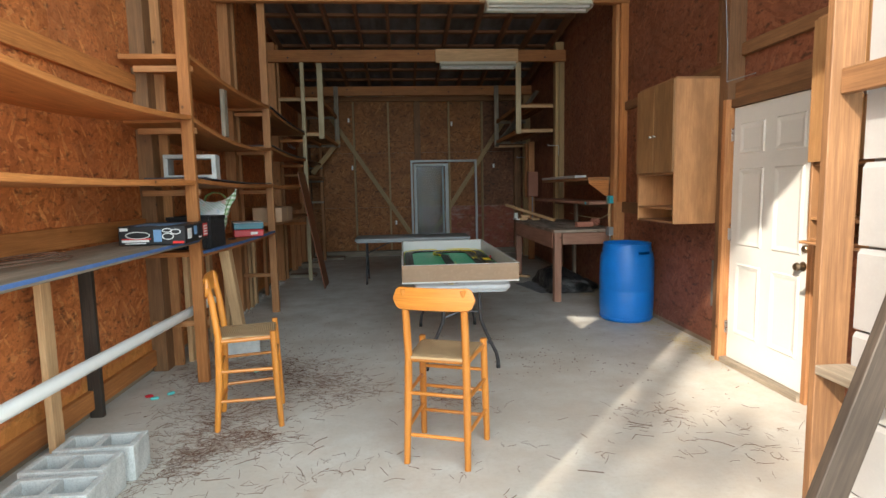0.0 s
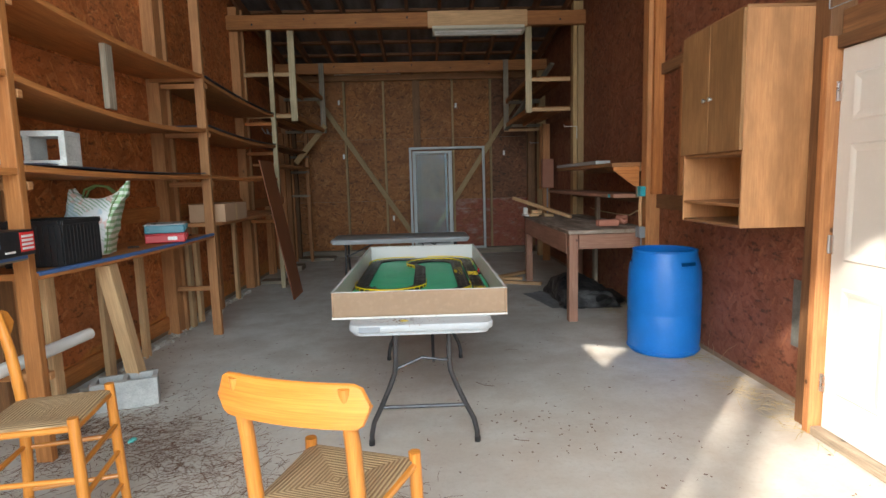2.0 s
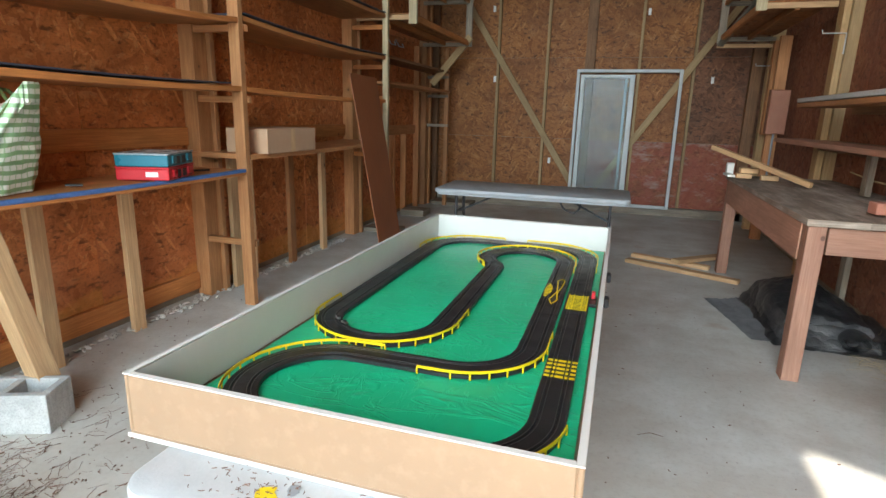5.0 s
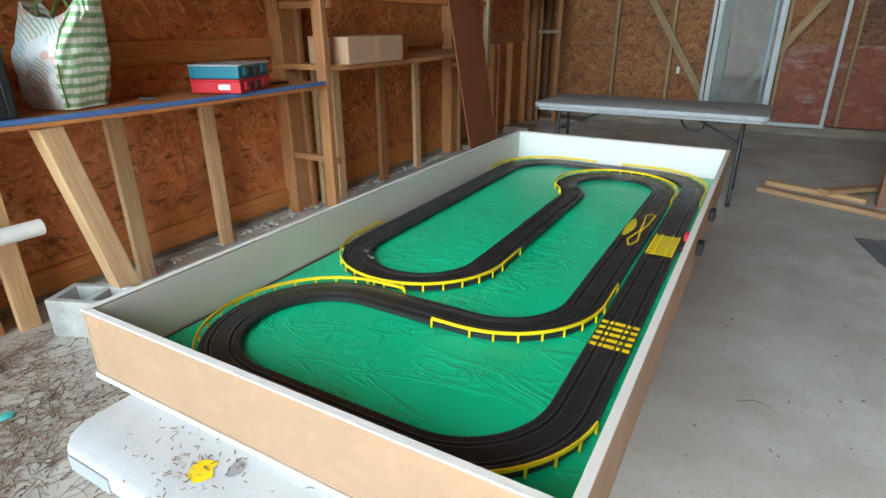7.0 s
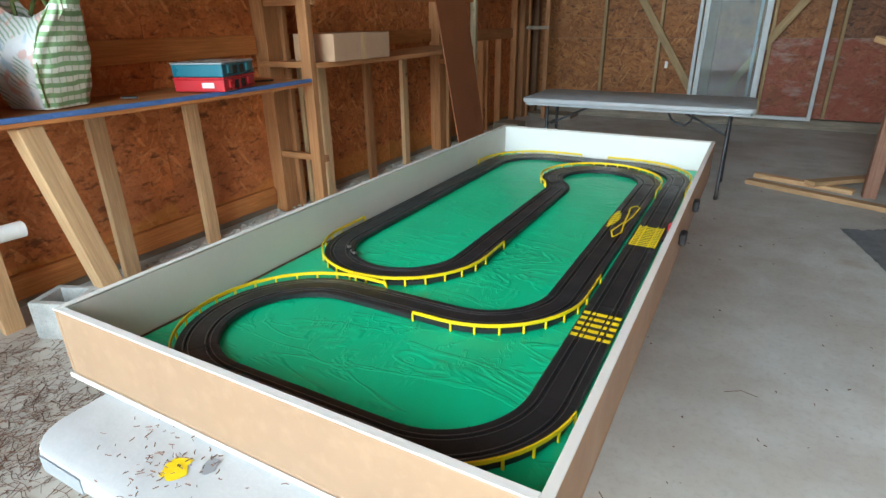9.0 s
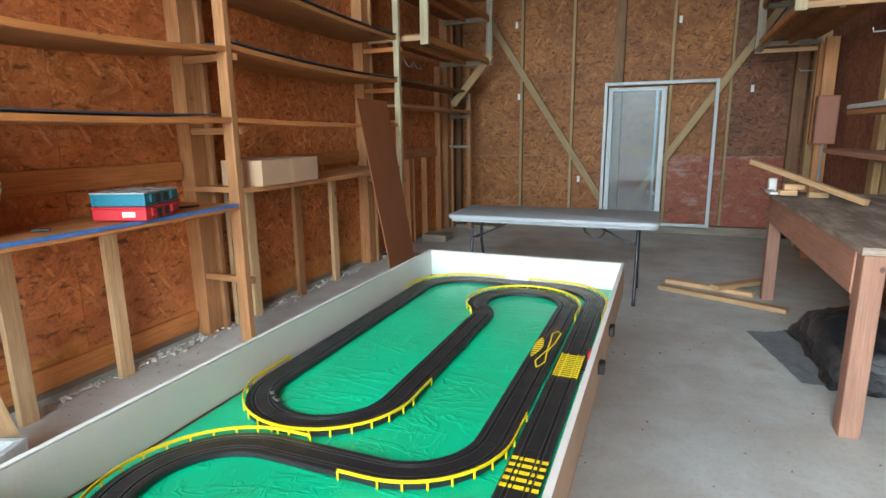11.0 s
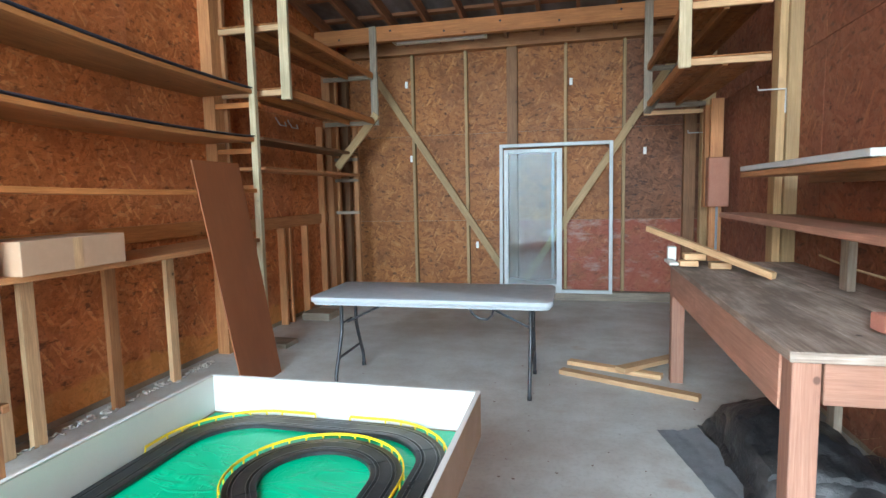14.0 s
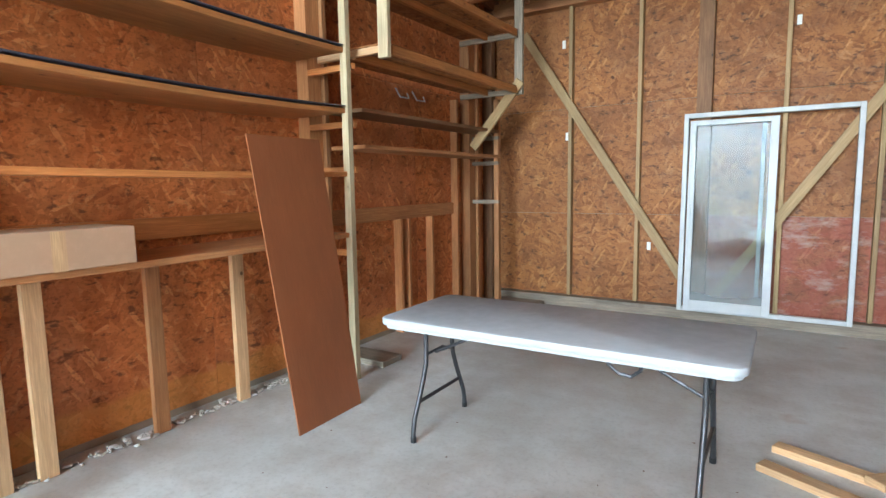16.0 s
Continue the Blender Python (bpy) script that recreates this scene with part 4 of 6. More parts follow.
BX0, BX1, BY0, BY1, BZ0, BZ1 = 0.076, 1.027, 4.435, 6.555, 0.733, 0.878
tray = thing("track_box", "shallow plywood tray with white inside holding a slot-car track", "box", (BX0, BY0, BZ0))
W, L, HT = BX1 - BX0, BY1 - BY0, BZ1 - BZ0
board("bottom", (0.0, 0.0, 0.0), (W, L, 0.012), BOX_PLY, tray)
for name, lo, hi in (("side", (0, 0.0, 0.012), (0.011, L, HT)), ("side", (W - 0.011, 0.0, 0.012), (W, L, HT)), ("end", (0.011, 0, 0.012), (W - 0.011, 0.011, HT)), ("end", (0.011, L - 0.011, 0.012), (W - 0.011, L, HT))):
    board(name, lo, hi, BOX_PLY, tray, "plywood board")
for lo, hi in (((0.011, 0.011, 0.02), (0.014, L - 0.011, HT - 0.002)), ((W - 0.014, 0.011, 0.02), (W - 0.011, L - 0.011, HT - 0.002)), ((0.014, 0.011, 0.02), (W - 0.014, 0.014, HT - 0.002)), ((0.014, L - 0.014, 0.02), (W - 0.014, L - 0.011, HT - 0.002))):
    board("lining", lo, hi, BOX_WHITE, tray, "white painted inside", 0.0)
for lo, hi in (((-0.001, -0.001, HT), (0.014, L + 0.001, HT + 0.003)), ((W - 0.014, -0.001, HT), (W + 0.001, L + 0.001, HT + 0.003)), ((0.014, -0.001, HT), (W - 0.014, 0.014, HT + 0.003)), ((0.014, L - 0.014, HT), (W - 0.014, L + 0.001, HT + 0.003))):
    board("rim", lo, hi, BOX_WHITE, tray, "white painted rim", 0.001)
board("bottom_strip", (-0.002, -0.004, -0.001), (W, -0.001, 0.010), BOX_WHITE, tray, "white strip along the foot", 0.001)
for y in (1.10, 1.42):
    board("latch", (W, y - 0.02, 0.055), (W + 0.018, y + 0.02, 0.09), BLACK, tray, "small black clip", 0.004)
cloth = bmesh.new()
bmesh.ops.create_grid(cloth, x_segments=40, y_segments=90, size=0.5)
for v in cloth.verts:
    x, y = v.co.x * (W - 0.05) + W / 2, v.co.y * (L - 0.05) + L / 2
    v.co = (x, y, 0.021 + 0.004 * noise.noise(Vector((x * 5 + 3, y * 2.2, 0.3))) + 0.0015 * noise.noise(Vector((x * 13, y * 9, 2.0))))
tagged(part("green_sheet", cloth, FELT, None, m=Matrix.Translation((BX0, BY0, BZ0)), shade=True), "wrinkled green vinyl sheet lining the track box", "sheet")


def rush_chair(at, rz, label):
    ch = thing("rush_chair", label, "chair", at, rz, group="rush-seated chairs")
    for s in (-1, 1):
        part("back_leg", sweep([(s * 0.165, -0.19, 0.0), (s * 0.16, -0.165, 0.30), (s * 0.155, -0.155, 0.58), (s * 0.155, -0.175, 0.78), (s * 0.155, -0.205, 0.945)], [0.017, 0.021, 0.021, 0.020, 0.017], 12), CHAIR_WOOD, ch, shade=True)
        part("front_leg", sweep([(s * 0.19, 0.185, 0.0), (s * 0.185, 0.17, 0.3), (s * 0.18, 0.16, 0.605)], [0.017, 0.021, 0.019], 12), CHAIR_WOOD, ch, shade=True)
        for z, k in ((0.215, 0.0), (0.40, 0.0)):
            part("stretcher", sweep([(s * 0.163, -0.165, z - 0.03), (s * 0.186, 0.17, z - 0.03)], 0.0105, 8), CHAIR_WOOD, ch, shade=True)
        part("seat_rail", sweep([(s * 0.155, -0.155, 0.555), (s * 0.18, 0.16, 0.565)], 0.013, 8), CHAIR_WOOD, ch, shade=True)
    for y, w, zs in ((-0.165, 0.16, (0.15, 0.38)), (0.172, 0.185, (0.15, 0.30, 0.42))):
        for z in zs:
            part("stretcher", sweep([(-w, y, z), (w, y, z)], 0.0105, 8), CHAIR_WOOD, ch, shade=True)
    for y, w in ((-0.155, 0.155), (0.16, 0.18)):
        part("seat_rail", sweep([(-w, y, 0.560), (w, y, 0.560)], 0.013, 8), CHAIR_WOOD, ch, shade=True)
    seat = bmesh.new()
    n = 14
    grid = {}
    for top in (1, 0):
        for i in range(n + 1):
            for j in range(n + 1):
                u, v = 2 * i / n - 1, 2 * j / n - 1
                hw = 0.168 + 0.013 * v
                edge = max(abs(u), abs(v))
                dip = 0.016 * (1 - edge ** 2) if top else 0
                drop = 0.012 * max(0, edge - 0.82) / 0.18
                grid[top, i, j] = seat.verts.new((u * hw, v * 0.168, (0.592 - dip - drop) if top else (0.556 + drop)))
    for top in (1, 0):
        for i in range(n):
            for j in range(n):
                q = (grid[top, i, j], grid[top, i + 1, j], grid[top, i + 1, j + 1], grid[top, i, j + 1])
                seat.faces.new(q if top else q[::-1])
    rim = [(i, 0) for i in range(n)] + [(n, j) for j in range(n)] + [(n - i, n) for i in range(n)] + [(0, n - j) for j in range(n)]
    for a, b in zip(rim, rim[1:] + rim[:1]):
        seat.faces.new((grid[1, a[0], a[1]], grid[0, a[0], a[1]], grid[0, b[0], b[1]], grid[1, b[0], b[1]]))
    bmesh.ops.recalc_face_normals(seat, faces=seat.faces)
    part("seat", seat, RUSH, ch, "woven rush seat", shade=True)
    rest = bmesh.new()
    rows = []
    for i in range(25):
        t = 2 * i / 24 - 1
        x = 0.215 * t
        y = -0.186 - 0.030 * (1 - t * t) - 0.004
        h = 0.055 * math.sqrt(max(0.0, 1 - max(0, (abs(t) - 0.80) / 0.2) ** 2)) + 0.004
        zc = 0.895
        rows.append([rest.verts.new((x, y + dy, zc + dz * h)) for dy, dz in ((0.011, -0.9), (0.013, 0), (0.006, 0.95), (0, 1.0), (-0.007, 0.95), (-0.013, 0), (-0.011, -0.9), (0, -1))])
    for a, b in zip(rows, rows[1:]):
        for k in range(8):
            rest.faces.new((a[k], a[(k + 1) % 8], b[(k + 1) % 8], b[k]))
    rest.faces.new(rows[0]), rest.faces.new(rows[-1][::-1])
    bmesh.ops.recalc_face_normals(rest, faces=rest.faces)
    grain_uv(rest, 0)
    part("backrest", rest, CHAIR_WOOD, ch, "curved rounded backrest", shade=True)
    for ob in ch.children:
        ob.data.transform(Matrix.Diagonal((1.03, 1.03, 1.025, 1)))
    return ch


chair = rush_chair((0.31, 3.06, 0), -20, "honey-varnished wooden chair with a woven rush seat facing the table")
side_chair = copy_thing(chair, pose(-0.935, 3.665, 0, 0, 0, -79))
tagged(side_chair, "honey-varnished wooden chair with a woven rush seat beside the shelves")

# blue barrel with an open top and hand slots
barrel = thing("plastic_barrel", "blue plastic drum with cut-off top and hand holes", "barrel", (2.57, 5.985, 0))
seg, rings, prof = 96, [], [(0.24, 0.0), (0.268, 0.008), (0.282, 0.03), (0.286, 0.10), (0.289, 0.22), (0.289, 0.33), (0.285, 0.345), (0.289, 0.36), (0.291, 0.48), (0.289, 0.60), (0.284, 0.69), (0.277, 0.73), (0.272, 0.745), (0.268, 0.76), (0.264, 0.775), (0.260, 0.79), (0.256, 0.815), (0.252, 0.835), (0.250, 0.85)]
shell = bmesh.new()
skins = []
for gap in (0.0, 0.006):
    skins.append([[shell.verts.new(((r - gap) * math.cos(k * math.tau / seg), (r - gap) * math.sin(k * math.tau / seg), z + (gap if i == 0 else 0))) for k in range(seg)] for i, (r, z) in enumerate(prof)])


def in_slot(k, z):
    for centre in (-68, 112, 160):
        a = (k * 360 / seg - centre + 180) % 360 - 180
        if abs(a) < 17 and 0.742 < z < 0.778:
            return True
    return False


holes = set()
for s, skin in enumerate(skins):
    for i in range(len(prof) - 1):
        zm = (prof[i][1] + prof[i + 1][1]) / 2
        for k in range(seg):
            if in_slot(k + 0.5, zm):
                holes.add((i, k))
                continue
            shell.faces.new((skin[i][k], skin[i][(k + 1) % seg], skin[i + 1][(k + 1) % seg], skin[i + 1][k]))
for i, k in holes:
    for (i2, k2), e in (((i - 1, k), ((i, k), (i, k + 1))), ((i + 1, k), ((i + 1, k), (i + 1, k + 1))), ((i, (k - 1) % seg), ((i, k), (i + 1, k))), ((i, (k + 1) % seg), ((i, k + 1), (i + 1, k + 1)))):
        if (i2, k2) not in holes:
            (ia, ka), (ib, kb) = e
            shell.faces.new((skins[0][ia][ka % seg], skins[0][ib][kb % seg], skins[1][ib][kb % seg], skins[1][ia][ka % seg]))
for k in range(seg):
    k2 = (k + 1) % seg
    shell.faces.new((skins[0][-1][k], skins[0][-1][k2], skins[1][-1][k2], skins[1][-1][k]))
shell.faces.new(skins[0][0]), shell.faces.new(skins[1][0])
bmesh.ops.recalc_face_normals(shell, faces=shell.faces)
part("drum", shell, BARREL_BLUE, barrel, shade=True)
part("rim", sweep([(0.250 * math.cos(k * math.tau / 64), 0.250 * math.sin(k * math.tau / 64), 0.852) for k in range(64)], 0.008, 8, closed=True), BARREL_BLUE, barrel, "rounded cut rim", shade=True)
part("rib", sweep([(0.284 * math.cos(k * math.tau / 64), 0.284 * math.sin(k * math.tau / 64), 0.04) for k in range(64)], 0.008, 8, closed=True), BARREL_BLUE, barrel, "moulded foot rib", shade=True)


def wall_cabinet(at, label, doors=True):
    """A hung cabinet, its back at local x = 0, opening to -x, along y."""
    c = thing("wall_cabinet", label, "cabinet", at, group="wall cabinets")
    d, w, h, t = 0.43, 0.71, 1.20, 0.018
    for y in (0.0, w - t):
        board("side_panel", (-d, y, 0), (0, y + t, h), CABINET_WOOD, c, axis=2)
    board("top_panel", (-d, 0, h), (0, w, h + t), CABINET_WOOD, c)
    for z in (0.0, 0.12, 0.42):
        board("shelf", (-d + 0.004, t, z), (-0.012, w - t, z + t), CABINET_WOOD, c, axis=1)
    board("back_panel", (-0.010, t, t), (0, w - t, h), CABINET_WOOD, c, axis=1)
    for k in (0, 1):
        y0 = 0.002 + k * (w / 2)
        leaf = part("door", block(0.018, w / 2 - 0.005, h - 0.44, 0.002, axis=2), CABINET_DOOR, c, "veneered cabinet door", Matrix.Translation((-d - 0.010, y0 + w / 4 - 0.0005, 0.44 + (h - 0.44) / 2)))
        part("knob", lathe([(0, 0.026), (0.012, 0.024), (0.014, 0.016), (0.007, 0.010), (0.007, 0.0)], 16), STEEL, leaf, "small round metal knob", pose(-0.009, (0.14 if k == 0 else -0.14), -0.06, 0, -90, 0), True)
    return c


wall_cabinet((2.80, 4.564, 1.15), "oak-veneer wall cabinet with two doors above open shelves")
twin = wall_cabinet((2.80, 2.30, 1.15), "oak-veneer wall cabinet beside the entrance door")
board("bottom_board", (-0.43, -0.02, -0.02), (0, 0.78, -0.002), CABINET_WOOD, twin, "loose board under the cabinet", 0.008)

# workbench and wall shelves on the right
bench = thing("workbench", "heavy reddish timber workbench with a dusty top", "workbench", (0.045, 0.03, -0.012))
for lo, hi in (((1.97, 6.92, 0.912), (2.26, 9.42, 0.95)), ((2.264, 6.93, 0.912), (2.54, 9.43, 0.948)), ((2.544, 6.925, 0.912), (2.832, 9.395, 0.95))):
    board("top_plank", lo, hi, BENCH_TOP, bench, "dusty grey plank")
board("front_apron", (1.98, 7.05, 0.70), (2.02, 9.30, 0.908), BENCH_WOOD, bench)
board("end_apron", (2.09, 6.96, 0.755), (2.83, 7.0, 0.905), BENCH_WOOD, bench)
board("end_apron", (2.09, 9.34, 0.755), (2.83, 9.38, 0.905), BENCH_WOOD, bench)
for x0, x1, y0, y1 in ((1.985, 2.075, 6.94, 7.04), (2.72, 2.80, 6.94, 7.04), (1.985, 2.075, 9.31, 9.41), (2.72, 2.80, 9.31, 9.41)):
    board("leg", (x0, y0, 0), (x1, y1, 0.91), BENCH_WOOD, bench)
board("middle_leg", (2.60, 8.1, 0.0), (2.64, 8.19, 0.91), PINE_GREY, bench)
for z, y0, y1, x0, label in ((1.56, 6.96, 9.25, 2.45, "upper"), (1.25, 6.96, 9.9, 2.47, "lower")):
    sh = thing("wall_shelf", "plank shelf on wooden brackets above the workbench", "shelf", (0, 0, z), group="shelves above the bench")
    board("shelf_board", (x0, y0, 0), (XR - 0.15, y1, 0.038), PINE if z > 1.4 else BENCH_WOOD, sh)
    board("wall_cleat", (XR - 0.15, y0, -0.05), (XR - 0.002, y1 - 0.42, 0.038), PINE_BROWN, sh)
    if z > 1.4:
        gusset = bmesh.new()
        ends = [[gusset.verts.new((x, y, z_)) for x, z_ in ((2.47, -0.002), (2.728, -0.002), (2.728, -0.20), (2.69, -0.20), (2.47, -0.035))] for y in (6.97, 7.005)]
        for k in range(5):
            gusset.faces.new((ends[0][k], ends[0][(k + 1) % 5], ends[1][(k + 1) % 5], ends[1][k]))
        gusset.faces.new(ends[0]), gusset.faces.new(ends[1][::-1])
        bmesh.ops.recalc_face_normals(gusset, faces=gusset.faces)
        grain_uv(gusset, 0)
        part("bracket", gusset, PINE_ORANGE, sh)
    else:
        board("support", (2.66, 8.10, -0.30), (2.70, 8.19, -0.003), PINE_GREY, sh)
board_white = board("white_plank", (2.44, 7.45, 1.602), (2.60, 9.22, 1.636), WHITE_METAL)
tagged(board_white, "white-painted plank lying on the shelf", "plank")

# patio door leaf and frame leaning on the back wall
patio = thing("sliding_door", "white aluminium sliding-door frame with one glazed panel leaning on the wall", "door", (0.30, 12.42, 0.122), 0, rx=-3.0)
WF, HF, P = 1.49, 2.02, 0.045
board("frame_stile", (0, 0, 0), (P, 0.06, HF), WHITE_METAL, patio)
board("frame_stile", (WF - P, 0, 0), (WF, 0.06, HF), WHITE_METAL, patio)
board("frame_rail", (P, 0, HF - P), (WF - P, 0.06, HF), WHITE_METAL, patio)
board("frame_rail", (P, 0, 0), (WF - P, 0.06, P), WHITE_METAL, patio)
leaf = board("panel_stile", (0.065, -0.035, 0.02), (0.125, -0.005, 1.94), WHITE_METAL, patio)
board("panel_stile", (0.77, -0.035, 0.02), (0.84, -0.005, 1.94), WHITE_METAL, patio)
board("panel_rail", (0.125, -0.035, 1.89), (0.77, -0.005, 1.94), WHITE_METAL, patio)
board("panel_rail", (0.125, -0.035, 0.02), (0.77, -0.005, 0.12), WHITE_METAL, patio)
pane = board("glass", (0.125, -0.022, 0.12), (0.77, -0.018, 1.89), GLASS, patio, "dusty clear glass pane with a reflection painted pale at its foot", 0.0)
board("panel_stile", (0.70, -0.005, 0.03), (0.735, 0.02, 1.92), WHITE_METAL, patio)
board("handle", (0.085, -0.055, 0.85), (0.105, -0.036, 1.10), WHITE_METAL, patio, "white pull handle", 0.005)

# fluorescent lamps
for x, y, z, rz, w in ((1.74, 6.67, 3.56, 0, 1.24), (1.38, 9.27, 3.45, 0, 1.24), (-0.43, 12.15, 3.50, 0, 1.24)):
    lamp = thing("ceiling_light", "cream two-tube fluorescent batten lamp, unlit", "lamp", (x, y, z), rz, group="fluorescent lamps")
    tray_bm = bmesh.new()
    sec = ((-0.15, 0.0), (-0.07, 0.05), (-0.06, 0.085), (0.06, 0.085), (0.07, 0.05), (0.15, 0.0), (0.145, 0.0), (0.05, 0.045), (-0.05, 0.045), (-0.145, 0.0))
    ends = [[tray_bm.verts.new((s * w / 2, a, b)) for a, b in sec] for s in (-1, 1)]
    for k in range(10):
        tray_bm.faces.new((ends[0][k], ends[0][(k + 1) % 10], ends[1][(k + 1) % 10], ends[1][k]))
    tray_bm.faces.new(ends[0]), tray_bm.faces.new(ends[1][::-1])
    bmesh.ops.recalc_face_normals(tray_bm, faces=tray_bm.faces)
    part("reflector", tray_bm, FIXTURE, lamp)
    for s in (-1, 1):
        part("tube", sweep([(-w / 2 + 0.03, s * 0.065, 0.012), (w / 2 - 0.03, s * 0.065, 0.012)], 0.018, 10), TUBE, lamp, "white glass tube", shade=True)
        part("end_plate", block(0.012, 0.22, 0.07, 0.002, (s * (w / 2 - 0.01), 0, 0.02)), FIXTURE, lamp)
    top = 3.79 - z if y < 9 else 3.755 - z
    if y < 10:
        board("backing_board", (-w / 2 - 0.06, 0.03, 0.087), (w / 2 + 0.06, 0.075 if y < 9 else 0.08, top), PINE_PALE, lamp, "pale mounting board")

# front right: shelf post, boards, white panel, leaning plank
gate = thing("panel_door", "white ribbed door leaf standing open inside the entrance", "door", (1.752, 0.43, 0.01), 0)
for k in range(8):
    rib = bmesh.new()
    z0, z1 = 0.31 * k, 0.31 * (k + 1) - 0.012
    sec = ((0.0, z0), (0.0, z1 - 0.02), (0.012, z1), (0.04, z1), (0.04, z0))
    ends = [[rib.verts.new((x, y, z)) for x, z in sec] for y in (0.0, 1.52)]
    for i in range(5):
        rib.faces.new((ends[0][i], ends[0][(i + 1) % 5], ends[1][(i + 1) % 5], ends[1][i]))
    rib.faces.new(ends[0]), rib.faces.new(ends[1][::-1])
    bmesh.ops.recalc_face_normals(rib, faces=rib.faces)
    part("panel", rib, SIDING, gate)
board("backing", (0.04, 0.0, 0.0), (0.07, 1.52, 2.48), SIDING, gate)
stand = thing("shelf_post", "rough pine post with short shelf boards", "post", (0, 0, 0))
board("post", (1.625, 1.965, 0.0), (1.75, 2.0, 4.2), PINE_BROWN, stand)
board("shelf_board", (1.66, 1.20, 1.79), (1.70, 1.963, 1.88), PINE_BROWN, stand)
board("shelf_board", (1.62, 1.66, 0.765), (1.75, 1.963, 0.80), PINE_GREY, stand)
plank = stick("old_plank", (1.24, 1.62, 0.0), (1.74, 1.60, 1.50), 0.105, 0.04, OLD_PLANK, up=(0, 1, 0))
tagged(plank, "dark weathered plank leaning on the open door leaf", "plank")


# ---------------------------------------------------------------- slot-car track
class Turtle:
    """Lays straights and bends end to end and keeps the centre line."""

    def __init__(self, x, y, heading):
        self.p, self.h, self.line, self.marks = Vector((x, y)), heading, [], []

    def put(self):
        self.line.append((self.p.copy(), self.h))

    def straight(self, d):
        n = max(1, int(d / 0.06))
        self.marks.append(len(self.line))
        for _ in range(n):
            self.put()
            self.p += Vector((math.cos(self.h), math.sin(self.h))) * d / n

    def bend(self, r, degrees):
        n = max(2, int(abs(degrees) / 6))
        self.marks.append(len(self.line))
        s = 1 if degrees > 0 else -1
        c = self.p + Vector((-math.sin(self.h), math.cos(self.h))) * r * s
        h0, p0 = self.h, self.p - c
        for k in range(n):
            self.put()
            a = radians(degrees) * (k + 1) / n
            self.p = c + Matrix.Rotation(a, 2) @ p0
            self.h = h0 + a


way = Turtle(0.934, 4.75, radians(90))
way.straight(1.515)           # 0 outer right straight
way.bend(0.21, 90)            # 1
way.straight(0.364)           # 2 far end
way.bend(0.21, 90)            # 3
way.straight(1.035)           # 4 left straight
way.bend(0.1955, 180)         # 5 hairpin
way.straight(0.739)           # 6
way.bend(0.12, 40)            # 7
way.bend(0.185, -220)         # 8 inner loop
way.straight(way.p.y - 5.13)  # 9 inner right straight
way.bend(0.20, -90)           # 10
way.straight(way.p.x - 0.375)              # 11
way.bend((way.p.y - 4.54) / 2, 180)        # 12
way.straight(0.724 - way.p.x)              # 13 near end
way.bend(0.21, 90)            # 14
way.marks.append(len(way.line))
ZT = BZ0 + 0.024


def ribbon(line, section, closed=True):
    """Sweeps a section of (across, height) pairs along the centre line."""
    bm = bmesh.new()
    rows = []
    for p, h in line:
        side = Vector((math.sin(h), -math.cos(h)))
        rows.append([bm.verts.new((p.x + side.x * a, p.y + side.y * a, ZT + z)) for a, z in section])
    n, m = len(rows), len(section)
    for i in range(n if closed else n - 1):
        a, b = rows[i], rows[(i + 1) % n]
        for k in range(m):
            bm.faces.new((a[k], a[(k + 1) % m], b[(k + 1) % m], b[k]))
    if not closed:
        bm.faces.new(rows[0]), bm.faces.new(rows[-1][::-1])
    bmesh.ops.recalc_face_normals(bm, faces=bm.faces)
    return bm


track = thing("slot_car_track", "black plastic slot-car track with yellow guard rails", "toy track", (0, 0, 0))
top = [(-0.042, 0.0), (-0.042, 0.010), (-0.039, 0.012)]
for c in (-0.021, 0.021):
    top += [(c - 0.0018, 0.012), (c - 0.0015, 0.008), (c + 0.0015, 0.008), (c + 0.0018, 0.012)]
top += [(0.039, 0.012), (0.042, 0.010), (0.042, 0.0)]
part("road", ribbon(way.line, top), TRACK_BLACK, track)
for c in (-0.021, 0.021):
    for e in (-0.005, 0.005):
        part("power_rail", ribbon(way.line, [(c + e - 0.0008, 0.0121), (c + e + 0.0008, 0.0121), (c + e + 0.0008, 0.0125), (c + e - 0.0008, 0.0125)]), RAIL, track)
for i in range(0, len(way.line), 6):
    p, h = way.line[i]
    part("joint", block(0.0016, 0.082, 0.0008, 0), BLACK, track, m=Matrix.Translation((p.x, p.y, ZT + 0.0125)) @ Matrix.Rotation(h, 4, "Z"))


def guard(first, last, side):
    seg = way.line[first:last + 1]
    pts = [(p + Vector((math.sin(h), -math.cos(h))) * 0.047 * side, h) for p, h in seg]
    rail = part("guard_rail", ribbon(pts, [(-0.0015, 0.018), (-0.0015, 0.0255), (0.0015, 0.0255), (0.0015, 0.018)], False), YELLOW, track, "yellow guard rail")
    for k, (p, h) in enumerate(pts):
        if k % 2 == 0:
            foot = part("guard_post", block(0.005, 0.004, 0.021, 0.001), YELLOW, rail, m=Matrix.Translation((p.x, p.y, ZT + 0.0095)) @ Matrix.Rotation(h, 4, "Z"))


